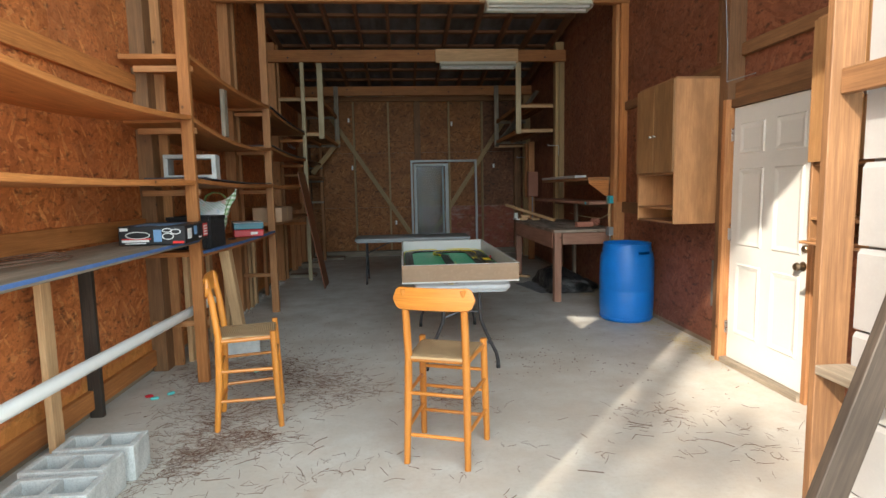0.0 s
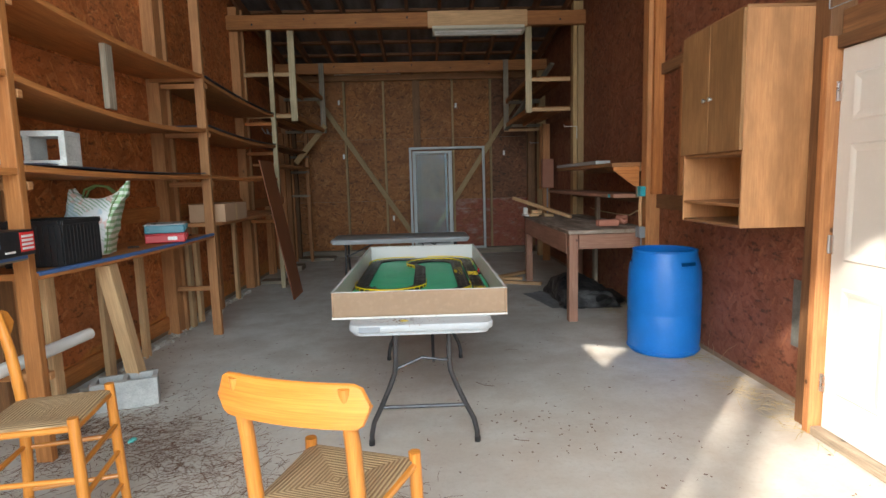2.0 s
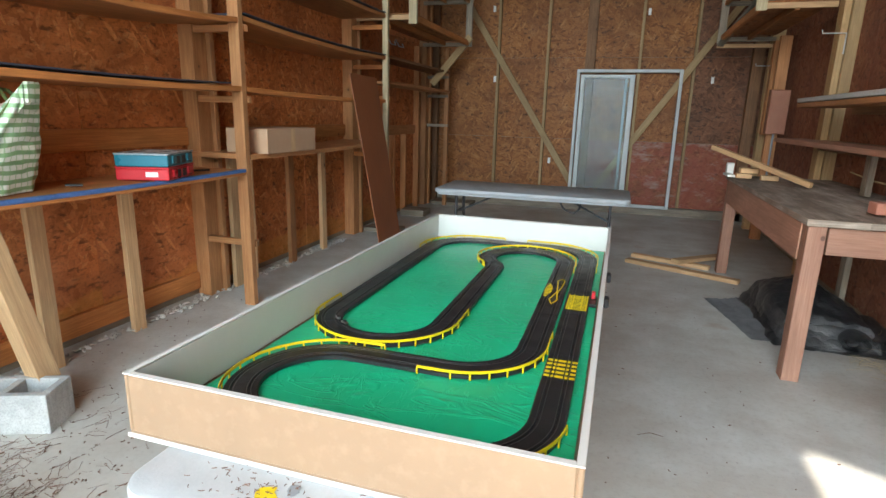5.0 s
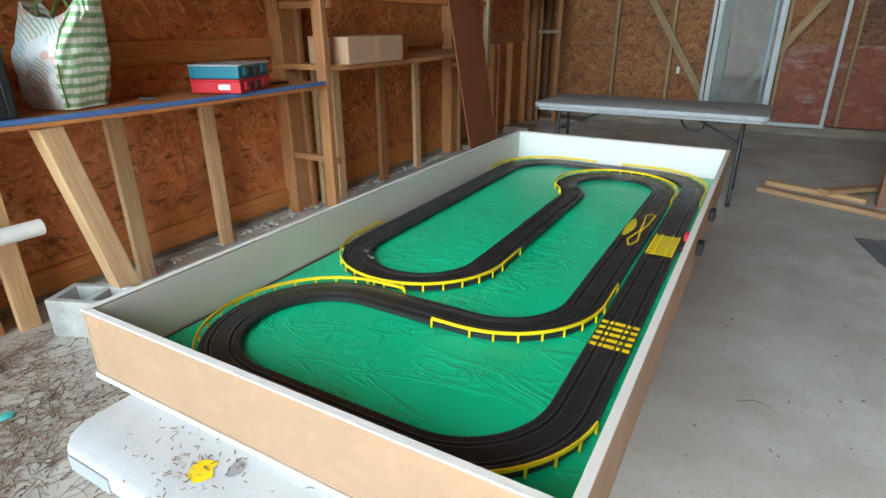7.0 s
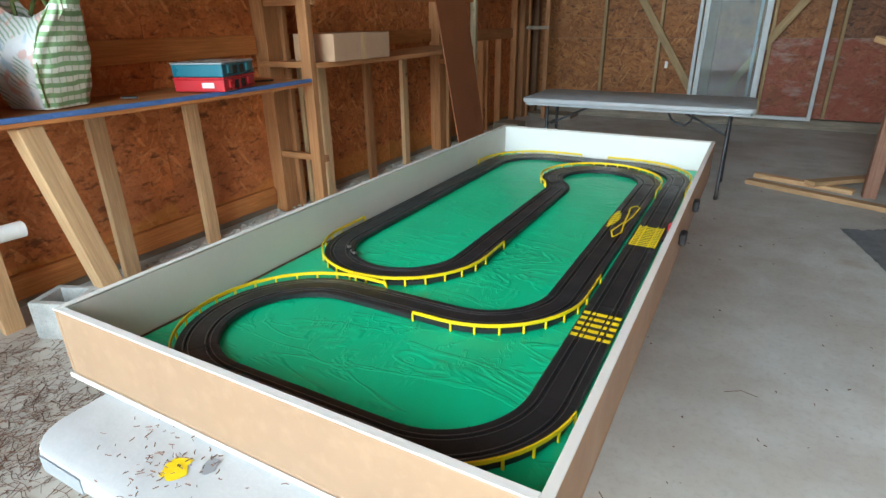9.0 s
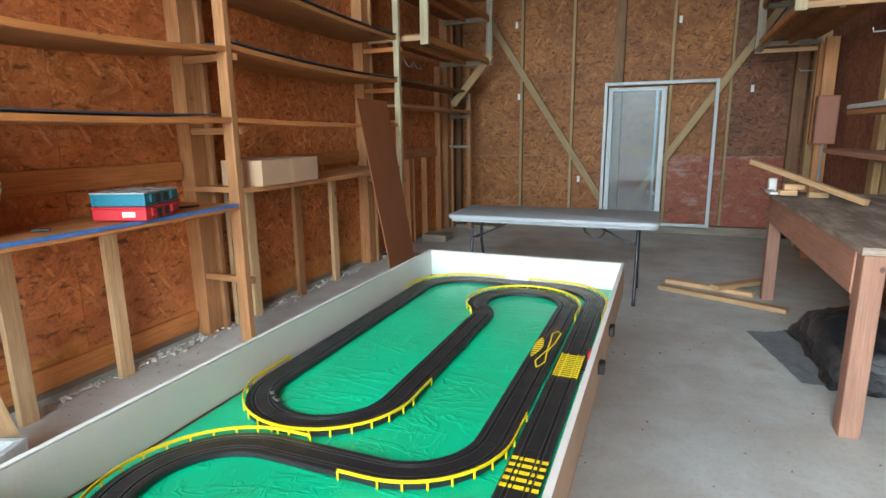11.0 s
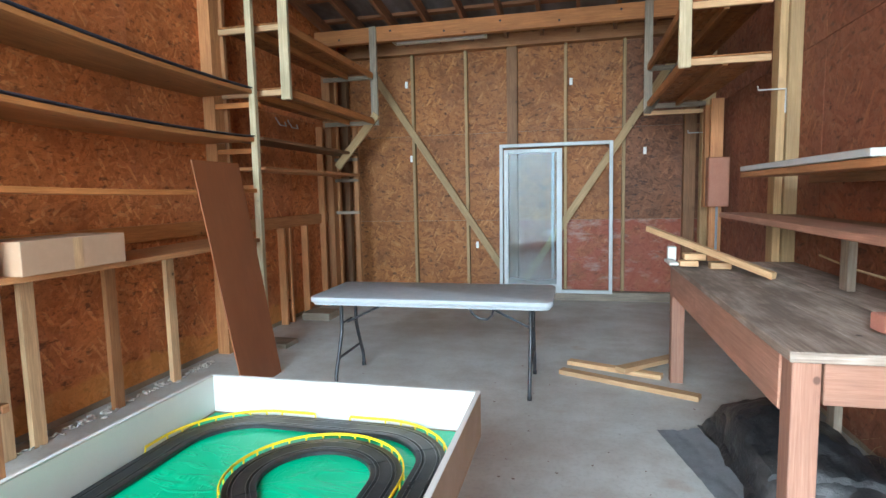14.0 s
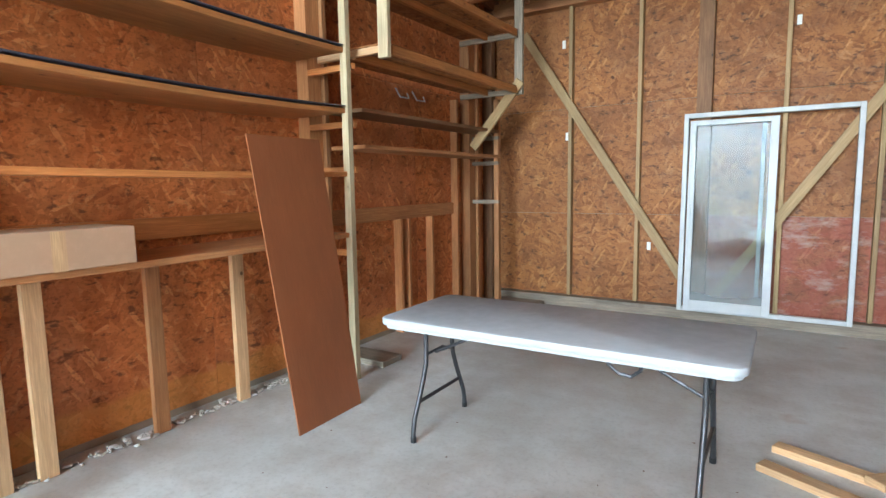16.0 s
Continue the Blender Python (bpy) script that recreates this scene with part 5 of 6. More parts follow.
mk = way.marks
guard(mk[1] - 3, mk[2] + 2, 1)
guard(mk[2] + 4, mk[4] + 1, 1)
guard(mk[5] - 2, mk[6] + 2, 1)
guard(mk[7] + 2, mk[9] + 2, -1)
guard(mk[10] - 2, mk[11] + 1, -1)
guard(mk[11] + 3, mk[13], 1)
guard(mk[14], mk[15] - 1, 1)
for k in range(5):
    y = 4.966 + 0.025 * k
    for a, b in ((-0.040, -0.026), (-0.022, -0.015), (-0.012, 0.010), (0.014, 0.021), (0.026, 0.040)):
        board("yellow_mark", (0.936 + a, y, ZT + 0.0126), (0.936 + b, y + 0.012, ZT + 0.0132), YELLOW, track, bevel=0)
for k in range(12):
    y = 5.518 + 0.0142 * k
    board("yellow_mark", (0.901, y, ZT + 0.0126), (0.967, y + 0.0065, ZT + 0.0132), YELLOW, track, bevel=0)
for x in (0.899, 0.917, 0.949, 0.967):
    board("yellow_mark", (x, 5.513, ZT + 0.0133), (x + 0.004, 5.692, ZT + 0.0137), YELLOW, track, bevel=0)
for k in range(9):
    y = 5.635 + 0.019 * k
    w = 0.018 * math.sin(math.pi * (k + 0.7) / 9.6)
    board("yellow_mark", (0.809 - w * 0.4, y, ZT + 0.0126), (0.809 + w + 0.004, y + 0.011, ZT + 0.0132), YELLOW, track, bevel=0)
arrow = [(0.846, 5.55), (0.832, 5.60), (0.850, 5.70), (0.845, 5.78), (0.838, 5.85), (0.852, 5.88), (0.866, 5.86), (0.862, 5.76), (0.852, 5.68), (0.862, 5.60), (0.846, 5.55)]
for p, q in zip(arrow, arrow[1:]):
    stick("yellow_mark", (*p, ZT + 0.0130), (*q, ZT + 0.0130), 0.0045, 0.0008, YELLOW, track, bevel=0)
control = thing("lap_counter", "small red and black track controller beside the straight", "toy", (0.987, 5.66, BZ0 + 0.024))
board("base", (-0.012, -0.06, 0), (0.014, 0.05, 0.012), BLACK, control)
board("lever", (-0.006, 0.0, 0.012), (0.008, 0.035, 0.036), RED, control, "red lever", 0.003)
for x, y, rz in ((0.205, 5.137, 130), (0.245, 5.105, 150)):
    car = thing("toy_car", "tiny silver slot car on the hairpin", "toy car", (x, y, ZT + 0.0132), rz, group="slot cars")
    part("body", block(0.030, 0.012, 0.006, 0.002, (0, 0, 0.005)), STEEL, car)
    part("cabin", block(0.012, 0.010, 0.004, 0.0015, (-0.002, 0, 0.010)), BLACK, car)
    for sx in (-0.009, 0.009):
        part("axle", sweep([(sx, -0.007, 0.002), (sx, 0.007, 0.002)], 0.002, 6), BLACK, car)

# paint and litter on the near end of the table
for x, y, r, mat, lab in ((0.462, 4.368, 0.035, YELLOW, "dried yellow paint blot"), (0.505, 4.395, 0.022, GREY_BOX, "dried grey paint blot")):
    blot = bmesh.new()
    vs = []
    for k in range(18):
        a = k * math.tau / 18
        rr = r * (0.75 + 0.45 * noise.noise(Vector((math.cos(a) * 1.6, math.sin(a) * 1.6, x * 9))))
        vs.append(blot.verts.new((x + rr * math.cos(a) * 0.8, y + rr * math.sin(a), 0.7322)))
    blot.faces.new(vs)
    tagged(part("paint_blot", blot, mat), lab + " on the folding table", "paint")
label_bm = block(0.11, 0.002, 0.030, 0.0005)
tagged(part("sticker", label_bm, GREY_BOX, m=pose(0.29, 4.289, 0.708)), "faded grey sticker on the table edge", "sticker")


# ---------------------------------------------------------------- things on the shelves
def hollow_block(at, rz, rx=0.0, label="grey hollow concrete block"):
    """A two-hole concrete block, holes upwards, length along x."""
    w, d, h = 0.395, 0.195, 0.19
    bm = bmesh.new()
    bm = merged(bm, *(block(*s, 0.003, c) for s, c in (
        ((w, 0.032, h), (0, -d / 2 + 0.016, h / 2)), ((w, 0.032, h), (0, d / 2 - 0.016, h / 2)),
        ((0.034, d - 0.060, h - 0.002), (-w / 2 + 0.017, 0, h / 2)), ((0.034, d - 0.060, h - 0.002), (w / 2 - 0.017, 0, h / 2)), ((0.034, d - 0.060, h - 0.002), (0, 0, h / 2)))))
    return tagged(part("concrete_block", bm, BLOCK, m=pose(*at, rx, 0, rz)), label, "concrete block", "concrete blocks")


hollow_block((-1.53, 2.99, 0), 3, label="grey hollow concrete block on the floor by the shelves")
hollow_block((-1.55, 2.76, 0), -2, label="grey hollow concrete block on the floor by the shelves")
hollow_block((-1.51, 2.53, 0), 2, label="grey hollow concrete block on the floor by the shelves")
hollow_block((-1.65, 2.22, 0), 4, label="grey hollow concrete block on the floor by the shelves")
hollow_block((-1.48, 5.20, 0), 22, label="concrete block holding a leaning timber")
hollow_block((-1.63, 4.87, 1.700), 8, 90, "concrete block lying on its side on a shelf")
prop = stick("prop_timber", (-1.475, 5.345, 0.14), (-1.53, 5.195, 0.975), 0.09, 0.10, PINE_PALE, up=(0, 1, 0))
tagged(prop, "pale timber propped from the block to the shelf", "timber")
pipe = part("pvc_pipe", sweep([(-1.64, 1.35, 0.575), (-1.64, 3.2, 0.555), (-1.64, 5.12, 0.525)], 0.037, 24), PVC, shade=True)
tagged(pipe, "long white plastic pipe lying on the shelf rungs", "pipe")

kit = thing("toy_box", "black printed cardboard box of a racing set on the shelf", "box", (-1.57, 4.09, 1.150), 3)
board("carton", (-0.22, -0.25, 0), (0.20, 0.25, 0.125), BLACK, kit, bevel=0.004)
for x0, x1, z0, z1, mat in ((-0.20, -0.03, 0.02, 0.035, WHITE_INK), (-0.18, -0.05, 0.008, 0.014, WHITE_INK), (-0.21, -0.16, 0.095, 0.115, WHITE_INK), (0.0, 0.05, 0.02, 0.10, BLUE_INK), (0.12, 0.19, 0.006, 0.022, RED_INK), (-0.20, -0.02, 0.036, 0.044, RED_INK)):
    board("print", (x0, -0.252, z0), (x1, -0.2502, z1), mat, kit, "printed bars and shapes", 0)
for cx, cz, rx_, rz_ in ((-0.10, 0.065, 0.075, 0.022), (0.09, 0.055, 0.035, 0.020), (0.14, 0.085, 0.030, 0.016), (0.085, 0.095, 0.028, 0.012)):
    part("print", sweep([(cx + rx_ * math.cos(a * math.tau / 20), -0.2515, cz + rz_ * math.sin(a * math.tau / 20)) for a in range(20)], 0.003, 6, True), WHITE_INK, kit, "printed ring")
for y0, y1, z0, z1, mat in ((-0.20, -0.12, 0.03, 0.10, WHITE_INK), (-0.06, 0.0, 0.05, 0.11, BLUE_INK), (0.03, 0.10, 0.02, 0.03, WHITE_INK), (0.14, 0.245, 0.02, 0.115, RED_INK)):
    board("print", (0.2002, y0, z0), (0.202, y1, z1), mat, kit, "printed bars and shapes", 0)
for k in range(4):
    board("print", (0.2021, 0.15, 0.03 + 0.02 * k), (0.2031, 0.235, 0.041 + 0.02 * k), WHITE_INK, kit, "printed bars", 0)
board("print", (-0.16, -0.2, 0.1252), (0.10, 0.1, 0.1262), BLUE_INK, kit, "printed panel", 0)

crate = thing("storage_crate", "black plastic storage crate with slotted sides", "crate", (-1.66, 4.91, 1.025), 0)
cw, cd, chh = 0.34, 0.37, 0.27
board("bottom", (-cw / 2, -cd / 2, 0), (cw / 2, cd / 2, 0.008), BLACK, crate)
for s in (-1, 1):
    board("rim", (s * cw / 2 - 0.012, -cd / 2, chh - 0.03), (s * cw / 2 + 0.012, cd / 2, chh), BLACK, crate)
    board("rim", (-cw / 2 + 0.012, s * cd / 2 - 0.012, chh - 0.03), (cw / 2 - 0.012, s * cd / 2 + 0.012, chh), BLACK, crate)
    for k in range(11):
        y = -cd / 2 + 0.02 + k * (cd - 0.04) / 10
        board("slat", (s * cw / 2 - 0.004, y - 0.0145, 0.008), (s * cw / 2 + 0.004, y + 0.0145, chh - 0.03), BLACK, crate, bevel=0.001)
    for k in range(10):
        x = -cw / 2 + 0.02 + k * (cw - 0.04) / 9
        board("slat", (x - 0.0145, s * cd / 2 - 0.004, 0.008), (x + 0.0145, s * cd / 2 + 0.004, chh - 0.03), BLACK, crate, bevel=0.001)

bag = bmesh.new()
rows = []
for j in range(29):
    v = j / 28
    row = []
    for i in range(56):
        a = i * math.tau / 56
        sx, sy = math.cos(a), math.sin(a)
        px = math.copysign(abs(sx) ** 0.34, sx)
        py = math.copysign(abs(sy) ** 0.34, sy)
        shut = max(0, (v - 0.5) / 0.5)
        thick = (0.120 + 0.032 * math.sin(math.pi * v ** 0.8)) * (1 - 0.50 * shut ** 1.6)
        wide = 0.120 + 0.022 * math.sin(math.pi * v ** 0.9) + 0.060 * shut
        z = 0.43 * v + shut * (0.075 * abs(py) ** 3 + (0.05 if py > 0 else 0.0) * abs(py) - 0.05) + 0.02 * v * noise.noise(Vector((px * 2, py * 2, v * 4)))
        f = 1 + 0.07 * noise.noise(Vector((px * 2.3, py * 2.3, v * 5 + 7))) + 0.06 * noise.noise(Vector((px * 5, py * 6, v * 9)))
        row.append(bag.verts.new((px * thick * f, py * wide * f + 0.09 * v * v, z)))
    rows.append(row)
for a, b in zip(rows, rows[1:]):
    for k in range(56):
        bag.faces.new((a[k], a[(k + 1) % 56], b[(k + 1) % 56], b[k]))
bag.faces.new(rows[0][::-1])
inner = [bag.verts.new((v.co.x * 0.86, 0.07 + (v.co.y - 0.07) * 0.95, v.co.z - 0.09)) for v in rows[-1]]
for k in range(56):
    bag.faces.new((rows[-1][k], rows[-1][(k + 1) % 56], inner[(k + 1) % 56], inner[k]))
bag.faces.new(inner)
bmesh.ops.recalc_face_normals(bag, faces=bag.faces)
sack = thing("shopping_bag", "crumpled green and white leaf-print shopping bag standing full", "bag", (-1.745, 5.43, 1.018), -76)
part("fabric", bag, BAG, sack, shade=True)
for s in (-1, 1):
    part("strap", sweep([(0.035 * s, -0.02, 0.39), (0.05 * s, 0.0, 0.445), (0.03 * s, 0.06, 0.475), (0.02 * s, 0.13, 0.465), (0.035 * s, 0.17, 0.42)], 0.009, 6), STRAP, sack, "olive strap handle", shade=True)
part("piping", sweep([(0.112, 0.112, 0.01), (0.140, 0.138, 0.13), (0.138, 0.150, 0.24), (0.115, 0.178, 0.34), (0.062, 0.225, 0.44)], 0.004, 6), STRAP, sack, "green seam piping", shade=True)

case = thing("organiser_case", "stacked red and blue parts organisers with a cloudy lid", "tool box", (-1.62, 6.28, 1.014), 20)
for z, mat, name in ((0.0, RED, "lower_case"), (0.078, TEAL, "upper_case")):
    body = part(name, block(0.30, 0.36, 0.066, 0.008, (0, 0, z + 0.034), seg=2), mat, case, shade=False)
    part("lid", block(0.306, 0.366, 0.010, 0.003, (0, 0, z + 0.072)), CLEAR_GREY if z else RED, body)
    for s in (-1, 1):
        part("latch", block(0.012, 0.05, 0.045, 0.003, (0.154, s * 0.105, z + 0.042)), mat, body)
board("label_sticker", (0.02, -0.1825, 0.022), (0.09, -0.1805, 0.05), WHITE_INK, case, "white sticker with unreadable text", 0)
# flat black patches stand in for the shaded compartment bays
for k in range(3):
    for z in (0.012, 0.090):
        board("handle_slot", (0.1502, -0.05 + 0.08 * k - 0.02, z), (0.152, 0.0 + 0.08 * k - 0.02, z + 0.045), BLACK, case, bevel=0)
carton = thing("cardboard_box", "plain brown cardboard box taped shut on the shelf", "box", (-1.585, 7.45, 1.112), 0)
board("box", (-0.19, -0.335, 0), (0.17, 0.335, 0.18), CARTON, carton, bevel=0.004)
board("tape", (0.1702, -0.03, 0.0), (0.171, 0.03, 0.178), PINE_PALE, carton, "strip of brown tape", 0)
for k, (y, l) in enumerate(((6.55, 0.16), (5.72, 0.05))):
    tool = stick("hand_tool", (-1.66, y, 1.026), (-1.60, y + l, 1.024), 0.02, 0.012, BLACK)
    tagged(tool, "small black hand tool on the counter", "tool")
coil = part("cable", sweep([(-1.78 + 0.13 * math.cos(a * 0.5) * (1 - a / 90), 2.95 + 0.3 * math.sin(a * 0.5) * (1 - a / 90), 1.155 + 0.001 * a) for a in range(34)], 0.0035, 6), NEEDLES)
tagged(coil, "loose brown cable on the shelf", "cable")

# ---------------------------------------------------------------- things round the bench
heap = thing("plastic_tarp", "black plastic sheeting folded in a heap under the bench", "tarp", (2.42, 8.03, 0), 0)
layers = 6
for q in range(layers):
    tarp = bmesh.new()
    nx, ny = 30, 40
    g = {}
    for i in range(nx + 1):
        for j in range(ny + 1):
            u, v = 2 * i / nx - 1, 2 * j / ny - 1
            r = max(abs(u), abs(v))
            sx, sy = 0.33 - 0.012 * q, 0.52 - 0.022 * q
            hump = 0.17 * math.exp(-((u + 0.15) ** 2 * 1.1 + (v - 0.30) ** 2 * 1.5)) * (q / (layers - 1))
            crease = 0.016 * abs(noise.noise(Vector((u * 3.0 + v * 1.5 + q, v * 1.2, q * 3.3)))) + 0.012 * noise.noise(Vector((u * 6, v * 7, q)))
            z = 0.010 + 0.027 * q + hump + crease
            z -= (0.012 + 0.020 * q) * max(0, (r - 0.88) / 0.12) ** 2
            x = u * sx * (1 + 0.12 * noise.noise(Vector((v * 2, q * 2.7, 1)))) - 0.03 * v
            y = v * sy * (1 + 0.10 * noise.noise(Vector((u * 2, q * 1.9, 5))))
            g[i, j] = tarp.verts.new((x, y, max(0.004, z)))
    for i in range(nx):
        for j in range(ny):
            tarp.faces.new((g[i, j], g[i + 1, j], g[i + 1, j + 1], g[i, j + 1]))
    part("folded_sheet", tarp, TARP, heap, shade=True)
for k, (x, y, r0) in enumerate(((0.16, -0.52, 0.070), (0.34, -0.46, 0.055))):
    turns = []
    for a in range(40):
        rr = r0 * (1 - a / 60)
        turns.append((rr * math.cos(a * 0.4) * 1.5, 0.075 + rr * math.sin(a * 0.4) * 0.85))
    roll = bmesh.new()
    cols = [[roll.verts.new((x + a + 0.04 * yy, y + yy, max(0.003, b + 0.06 * (yy + 0.1) * 0.3))) for a, b in turns] for yy in (0.0, 0.22, 0.45)]
    for c0, c1 in zip(cols, cols[1:]):
        for i in range(39):
            roll.faces.new((c0[i], c0[i + 1], c1[i + 1], c1[i]))
    part("rolled_edge", roll, TARP, heap, shade=True)
flap = bmesh.new()
bmesh.ops.create_grid(flap, x_segments=12, y_segments=20, size=0.5)
for v in flap.verts:
    x, y = v.co.x, v.co.y
    v.co = (-0.40 + 0.24 * x - 0.19 * y, -0.04 + 0.86 * y, 0.006 + 0.02 * abs(noise.noise(Vector((x * 6, y * 7, 2)))) + 0.05 * max(0, x))
part("flap", flap, DUSTY_SHEET, heap, "dusty grey-blue sheet corner", shade=True)

for p, q, w, lab in (((1.20, 9.44, 0.02), (2.17, 8.99, 0.02), 0.085, "pale pine offcut lying on the floor"), ((1.26, 9.70, 0.02), (1.98, 9.42, 0.02), 0.085, "pale pine offcut lying on the floor"), ((1.66, 9.42, 0.058), (2.16, 9.90, 0.045), 0.10, "pale pine offcut lying across others")):
    tagged(stick("pine_offcut", p, q, w, 0.038, PINE_PALE), lab, "timber", "floor offcuts")
tagged(stick("pine_offcut", (1.84, 9.29, 1.20), (2.44, 8.46, 0.972), 0.04, 0.042, PINE_PALE), "pale stick with nails propped on blocks on the bench", "timber", "bench offcuts")
for lo, hi in (((2.02, 9.0, 0.952), (2.14, 9.10, 0.99)), ((2.06, 9.06, 0.992), (2.20, 9.16, 1.035)), ((2.19, 8.88, 0.952), (2.32, 8.95, 0.995))):
    tagged(board("pine_offcut", lo, hi, PINE_PALE), "short pine offcut on the bench", "timber", "bench offcuts")
tagged(board("white_tray", (1.96, 9.05, 0.952), (2.02, 9.30, 0.972), WHITE_PAINT), "white scrap board at the bench corner", "board")
tagged(board("white_tin", (1.99, 9.32, 0.974 - 0.022), (2.05, 9.38, 1.06), WHITE_PAINT, bevel=0.006), "white plastic tub on the bench", "tub")
brick = thing("brick", "single red brick on the workbench", "brick", (2.50, 7.23, 0.952), 3)
part("fired_clay", block(0.215, 0.10, 0.065, 0.004, (0, 0, 0.0325)), BRICK, brick)
spool = part("twine_roll", sweep([(0.035 * math.cos(a * 0.42), 0.035 * math.sin(a * 0.42), 0.012 + 0.0011 * a * (1 - 0.2 * math.cos(a))) for a in range(90)], 0.018, 8), BRICK, m=pose(2.70, 7.48, 1.0, 90, 20, 20), shade=True)
tagged(spool, "roll of red twine lying on the bench", "twine")
tagged(part("wire", sweep([(2.72, 6.97, 1.12), (2.72, 7.2, 1.06), (2.75, 7.7, 1.045), (2.72, 8.2, 1.055), (2.76, 8.7, 1.07)], 0.006, 6), STRAW), "loose pale rope along the bench wall", "rope")
elec = thing("junction_box", "cyan and grey electric boxes joined by cables on a post", "switch box", (2.738, 6.87, 0), 0)
board("upper_box", (-0.05, -0.045, 1.265), (0.0, 0.035, 1.36), CYAN, elec, "cyan plastic box")
board("upper_plate", (-0.055, 0.037, 1.255), (0.0, 0.075, 1.365), PINE_GREY, elec)
board("lower_box", (-0.06, -0.06, 0.86), (0.0, 0.05, 0.97), GREY_BOX, elec, "grey steel box", 0.006)
for y, b in ((-0.02, 0.03), (0.02, 0.05)):
    part("cable", sweep([(-0.03, y, 1.265), (-0.04, y - b * 0.2, 1.20), (-0.03, y + b * 0.4, 1.1), (-0.03, y * 0.8, 0.97)], 0.007, 8), PINE_PALE, elec, "pale cable")
part("cable", sweep([(-0.02, 0.0, 0.86), (-0.02, 0.0, 0.30)], 0.007, 8), GREY_BOX, elec)
tag = board("shelf_tag", (2.462, 7.06, 1.252), (2.4685, 7.12, 1.287), CYAN)
tagged(tag, "cyan paper tag stuck to the shelf edge", "tag")
fuse = thing("fuse_box", "red-brown metal fuse box on the back post", "fuse box", (2.72, 11.02, 1.30), 0)
board("case", (-0.10, 0, 0), (0.10, 0.12, 0.50), RED_BROWN, fuse, bevel=0.006)
board("door", (-0.09, -0.008, 0.01), (0.09, -0.001, 0.49), RED_BROWN, fuse, "closed cover")
part("conduit", sweep([(0, 0.06, 0.0), (0, 0.06, -0.5)], 0.012, 8), GREY_BOX, fuse)
board("mount", (-0.06, 0.121, -1.28), (0.06, 0.19, 1.1), PINE, fuse, "pine mounting post")
for x, y, z in ((2.78, 9.44, 2.02), (2.76, 11.88, 1.96)):
    hook = part("wall_hook", sweep([(x, y, z), (x, y, z + 0.17), (x - 0.18, y, z + 0.17), (x - 0.185, y, z + 0.20)], 0.006, 8), WHITE_METAL)
    tagged(hook, "white bent-wire hook on a post", "hook", "wire hooks")
for y in (10.72, 11.0):
    hook = part("wall_hook", sweep([(XL + 0.005, y, 2.40), (XL + 0.06, y, 2.31), (XL + 0.07, y + 0.13, 2.31), (XL + 0.05, y + 0.13, 2.36)], 0.007, 8), WHITE_METAL)
    tagged(hook, "white bent-wire hook on the flake board", "hook", "wire hooks")
tagged(part("cable", sweep([(XR - 0.145, 4.57, 3.6), (XR - 0.145, 4.46, 2.6), (XR - 0.145, 4.45, 2.30), (XR - 0.10, 4.15, 2.31)], 0.0035, 6), GREY_BOX), "thin cable running down the door post", "cable")
for lo, hi in (((-1.90, 9.70, 0.0), (-1.45, 9.95, 0.05)), ((-1.9, 10.9, 0.0), (-1.55, 11.2, 0.09)), ((-1.85, 12.1, 0.0), (-1.2, 12.5, 0.05))):
    tagged(board("scrap_wood", lo, hi, PINE_GREY), "grey scrap board on the floor in the corner", "timber", "corner scraps")

# ---------------------------------------------------------------- litter on the floor
rng = random.Random(7)


def litter(name, spots, length, width, material, label, category, base=0.0):
    """Thin bent twigs and needles lying on the slab."""
    bm = bmesh.new()
    for cx, cy, spread, stretch, count in spots:
        lean_ = rng.uniform(0, math.pi)
        for _ in range(count):
            a = rng.gauss(0, spread)
            b = rng.gauss(0, spread * stretch)
            x, y = cx + a * math.cos(lean_) - b * math.sin(lean_), cy + a * math.sin(lean_) + b * math.cos(lean_)
            if not (XL + 0.03 < x < XR - 0.03):
                continue
            h, l, k = rng.uniform(0, math.tau), length * rng.uniform(0.3, 1.0), rng.gauss(0, 0.5)
            w = width * rng.uniform(0.5, 1.2)
            z = base + rng.uniform(0.002, 0.007)
            rows_ = []
            for s in (0, 0.5, 1):
                hh = h + k * s
                px, py = x + l * s * math.cos(hh), y + l * s * math.sin(hh)
                nx_, ny_ = -math.sin(hh) * w, math.cos(hh) * w
                rows_.append([bm.verts.new(c) for c in ((px + nx_, py + ny_, z), (px, py, z + w * 1.2), (px - nx_, py - ny_, z))])
            for r0, r1 in zip(rows_, rows_[1:]):
                for i in (0, 1):
                    bm.faces.new((r0[i], r0[i + 1], r1[i + 1], r1[i]))
    return tagged(part(name, bm, material), label, category, kind="stuff")


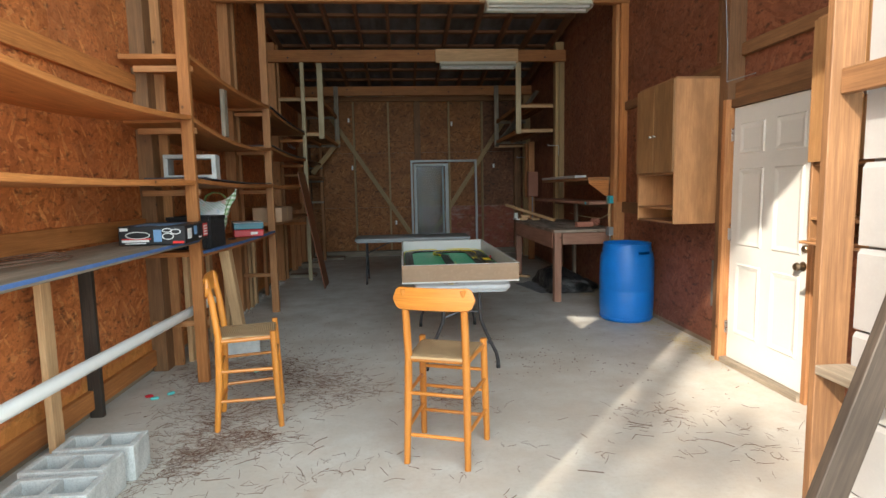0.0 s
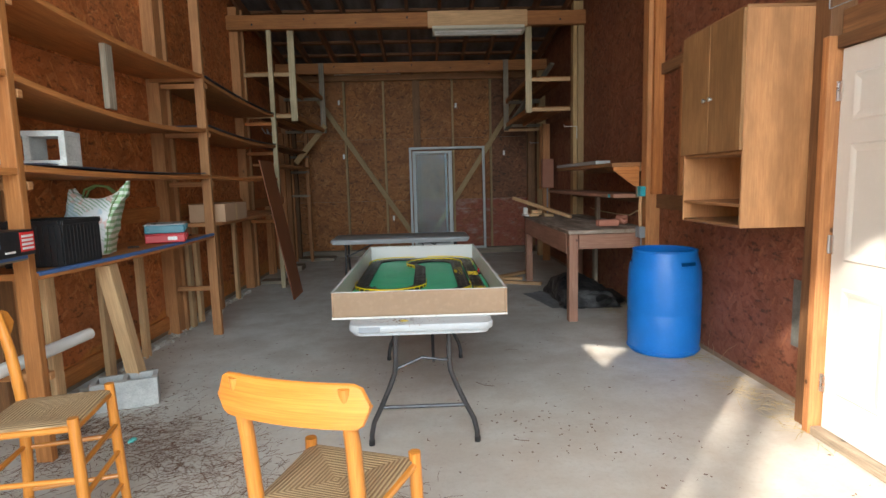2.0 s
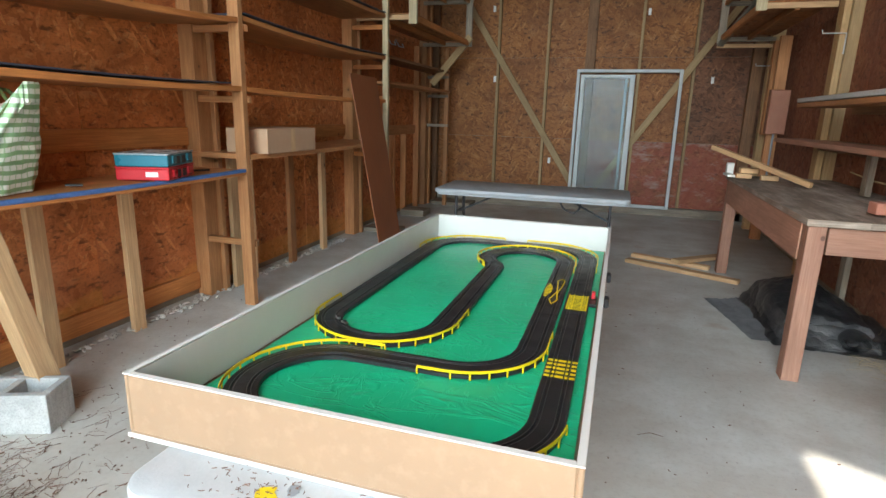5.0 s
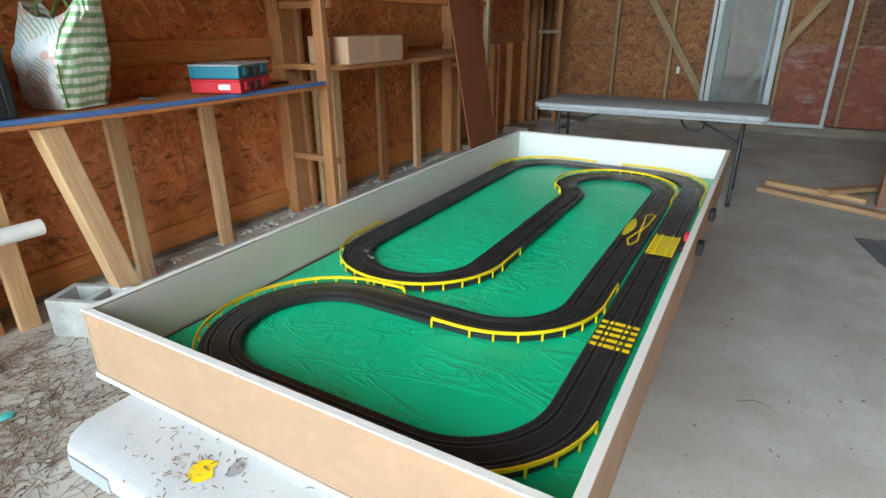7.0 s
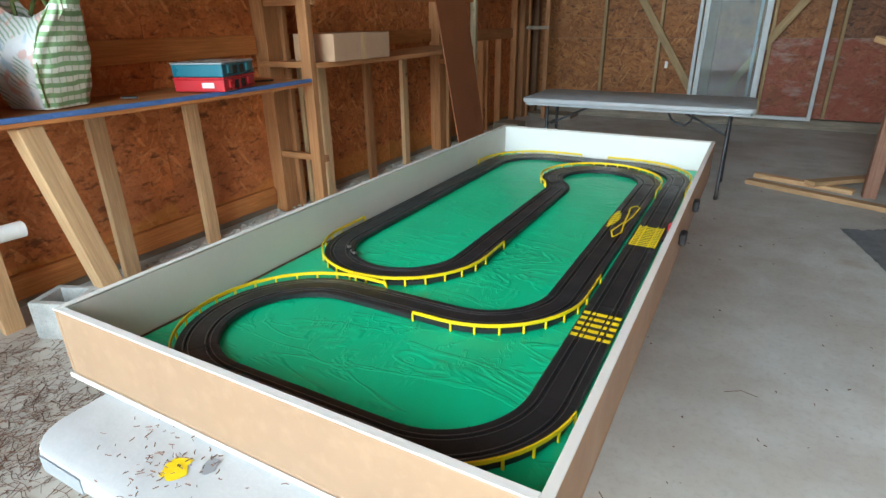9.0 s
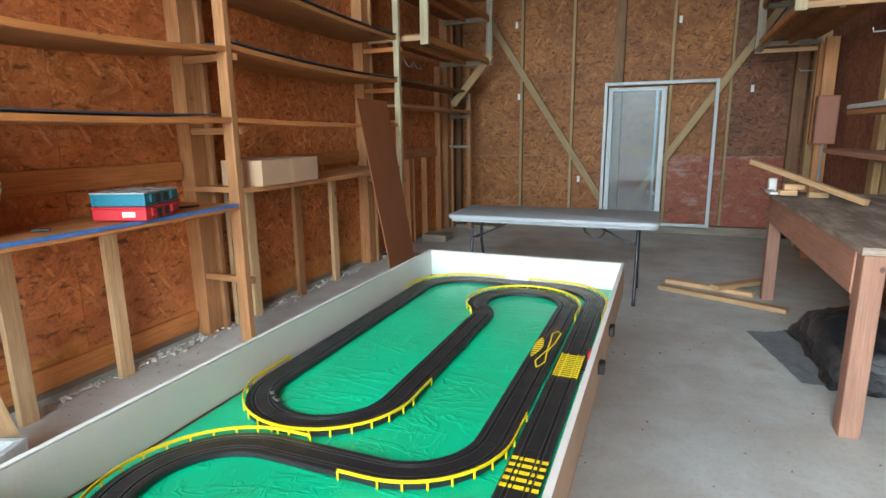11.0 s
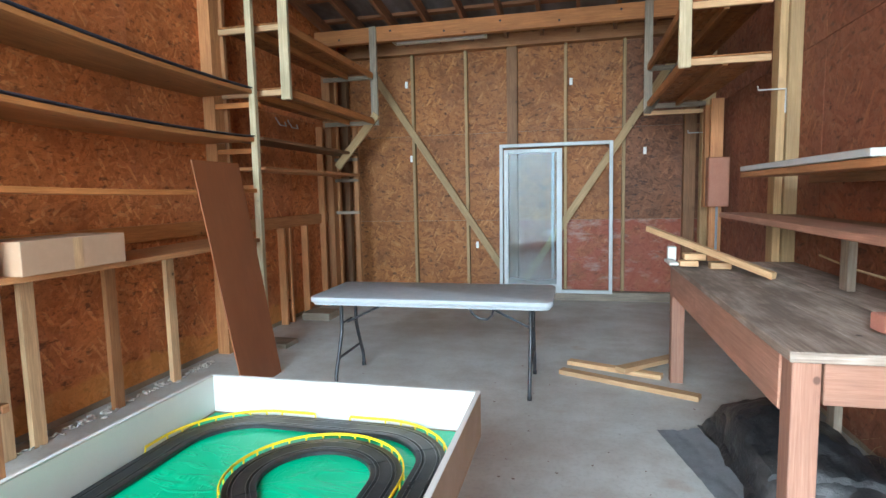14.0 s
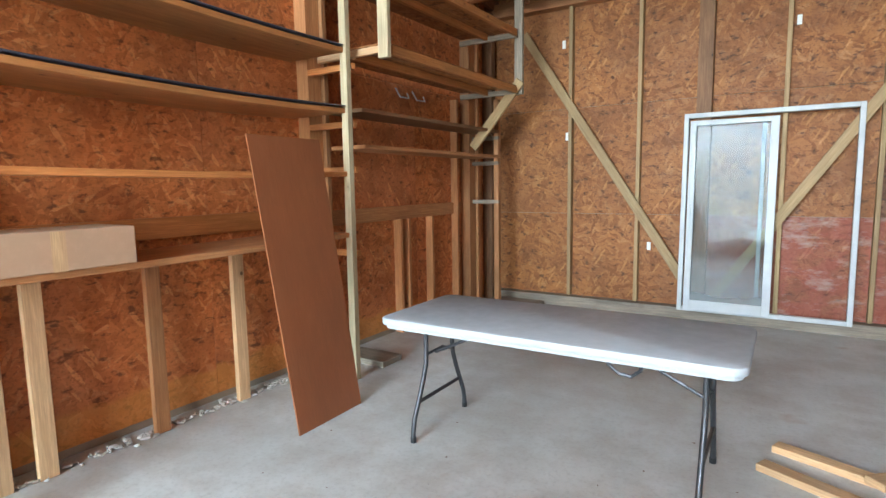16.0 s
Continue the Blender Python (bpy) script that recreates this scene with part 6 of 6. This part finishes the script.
litter("pine_needles", [(-1.10, 3.16, 0.20, 0.5, 520), (-1.15, 3.55, 0.22, 0.5, 320), (-1.02, 3.8, 0.2, 0.5, 200), (-0.83, 3.35, 0.14, 0.6, 260), (-0.96, 4.47, 0.16, 0.5, 160), (-0.31, 3.99, 0.22, 0.4, 170), (0.35, 3.90, 0.16, 0.7, 260), (-0.45, 4.35, 0.2, 0.4, 110),
                        (-0.36, 2.9, 0.3, 0.3, 60), (0.9, 3.0, 0.4, 0.6, 24), (1.75, 3.4, 0.20, 0.8, 60), (2.1, 2.9, 0.25, 0.6, 40), (-1.3, 2.5, 0.3, 0.6, 260), (-1.45, 3.9, 0.22, 0.5, 140), (0.1, 2.4, 0.4, 0.5, 24), (-1.55, 4.8, 0.12, 0.8, 200), (-1.2, 5.3, 0.3, 1, 60), (-1.15, 4.75, 0.24, 0.7, 520), (-0.75, 4.5, 0.22, 0.7, 300), (-0.55, 4.15, 0.2, 0.7, 220), (-1.5, 4.45, 0.2, 0.7, 300)],
       0.11, 0.0012, NEEDLES, "brown pine needles and twigs scattered on the floor", "litter")
litter("twigs", [(-0.9, 3.3, 0.4, 0.6, 30), (0.3, 3.9, 0.35, 0.6, 18), (1.8, 3.2, 0.3, 0.8, 14), (-1.0, 4.5, 0.4, 0.5, 18), (0.6, 2.6, 0.4, 0.5, 6), (1.6, 5.4, 0.6, 0.8, 5)], 0.17, 0.0020, NEEDLES, "thin brown twigs on the concrete", "litter")
litter("floor_specks", [(1.35, 4.6, 0.35, 1.0, 70), (1.2, 5.5, 0.9, 1.2, 120), (0.9, 8.2, 0.8, 0.8, 60), (-1.2, 6.0, 0.4, 2.0, 160), (-1.0, 4.7, 0.35, 1.0, 420), (1.6, 4.4, 0.6, 1.2, 90)], 0.018, 0.003, NEEDLES, "small dark crumbs on the concrete", "litter")
litter("table_crumbs", [(0.39, 4.385, 0.05, 1.0, 60), (0.47, 4.37, 0.04, 1.0, 50), (0.60, 4.35, 0.05, 1.4, 20)], 0.013, 0.0010, NEEDLES, "dry leaf crumbs on the folding table", "litter", 0.7308)
litter("straw", [(2.74, 5.2 - 0.16 * k, 0.05, 1.2, 26) for k in range(6)] + [(2.70, 5.75, 0.06, 1.0, 40), (2.72, 7.6, 0.06, 3.0, 80)], 0.20, 0.0016, STRAW, "dry grass and straw along the wall foot", "litter")
tuft = bmesh.new()
for k in range(70):
    x, y, l = 2.80 + rng.uniform(-0.05, 0.04), rng.choice((5.65, 7.75, 8.0, 8.3)) + rng.uniform(-0.15, 0.15), rng.uniform(0.08, 0.32)
    dx, dy = rng.gauss(-0.1, 0.1), rng.gauss(0, 0.15)
    a, b, c = [tuft.verts.new((x + dx * s * s * 1.0, y + dy * s, 0.002 + l * s * (1 - 0.25 * s))) for s in (0, 0.5, 1)]
    a2, b2 = [tuft.verts.new((v.co.x, v.co.y + 0.004, v.co.z)) for v in (a, b)]
    tuft.faces.new((a, b, b2, a2)), tuft.faces.new((b, c, b2))
tagged(part("dry_grass", tuft, STRAW), "dry grass tufts growing at the wall foot", "grass", kind="stuff")
fluff = bmesh.new()
for k in range(300):
    y = rng.uniform(5.3, 9.2)
    x = XL + rng.uniform(0.05, 0.13) + abs(rng.gauss(0, 0.03))
    m = Matrix.Translation((x, y, 0.012)) @ Matrix.Rotation(rng.uniform(0, 6), 4, "Z") @ Matrix.Diagonal((rng.uniform(0.010, 0.034), rng.uniform(0.008, 0.020), rng.uniform(0.005, 0.013), 1))
    bmesh.ops.create_icosphere(fluff, subdivisions=1, radius=1.0, matrix=m)
for v in fluff.verts:
    v.co += 0.012 * noise.noise_vector(v.co * 30)
    v.co.z = max(0.001, v.co.z)
tagged(part("insulation_scraps", fluff, DUST), "pale crumbs of insulation along the wall foot", "scraps", kind="stuff")
for x, y, mat in ((-1.74, 4.08, BULL), (-1.66, 4.17, BULL), (-1.80, 4.13, RED), (-1.15, 4.62, BULL)):
    scrap = bmesh.new()
    bmesh.ops.create_icosphere(scrap, subdivisions=2, radius=0.025)
    for v in scrap.verts:
        v.co = (v.co.x * 1.3, v.co.y * 0.8, max(-0.008, v.co.z * 0.5) + 0.008 + 0.004 * noise.noise(v.co * 60))
    tagged(part("plastic_scrap", scrap, mat, m=pose(x, y, 0.001, 0, 0, x * 400)), "small torn plastic scrap on the floor", "litter", "plastic scraps")
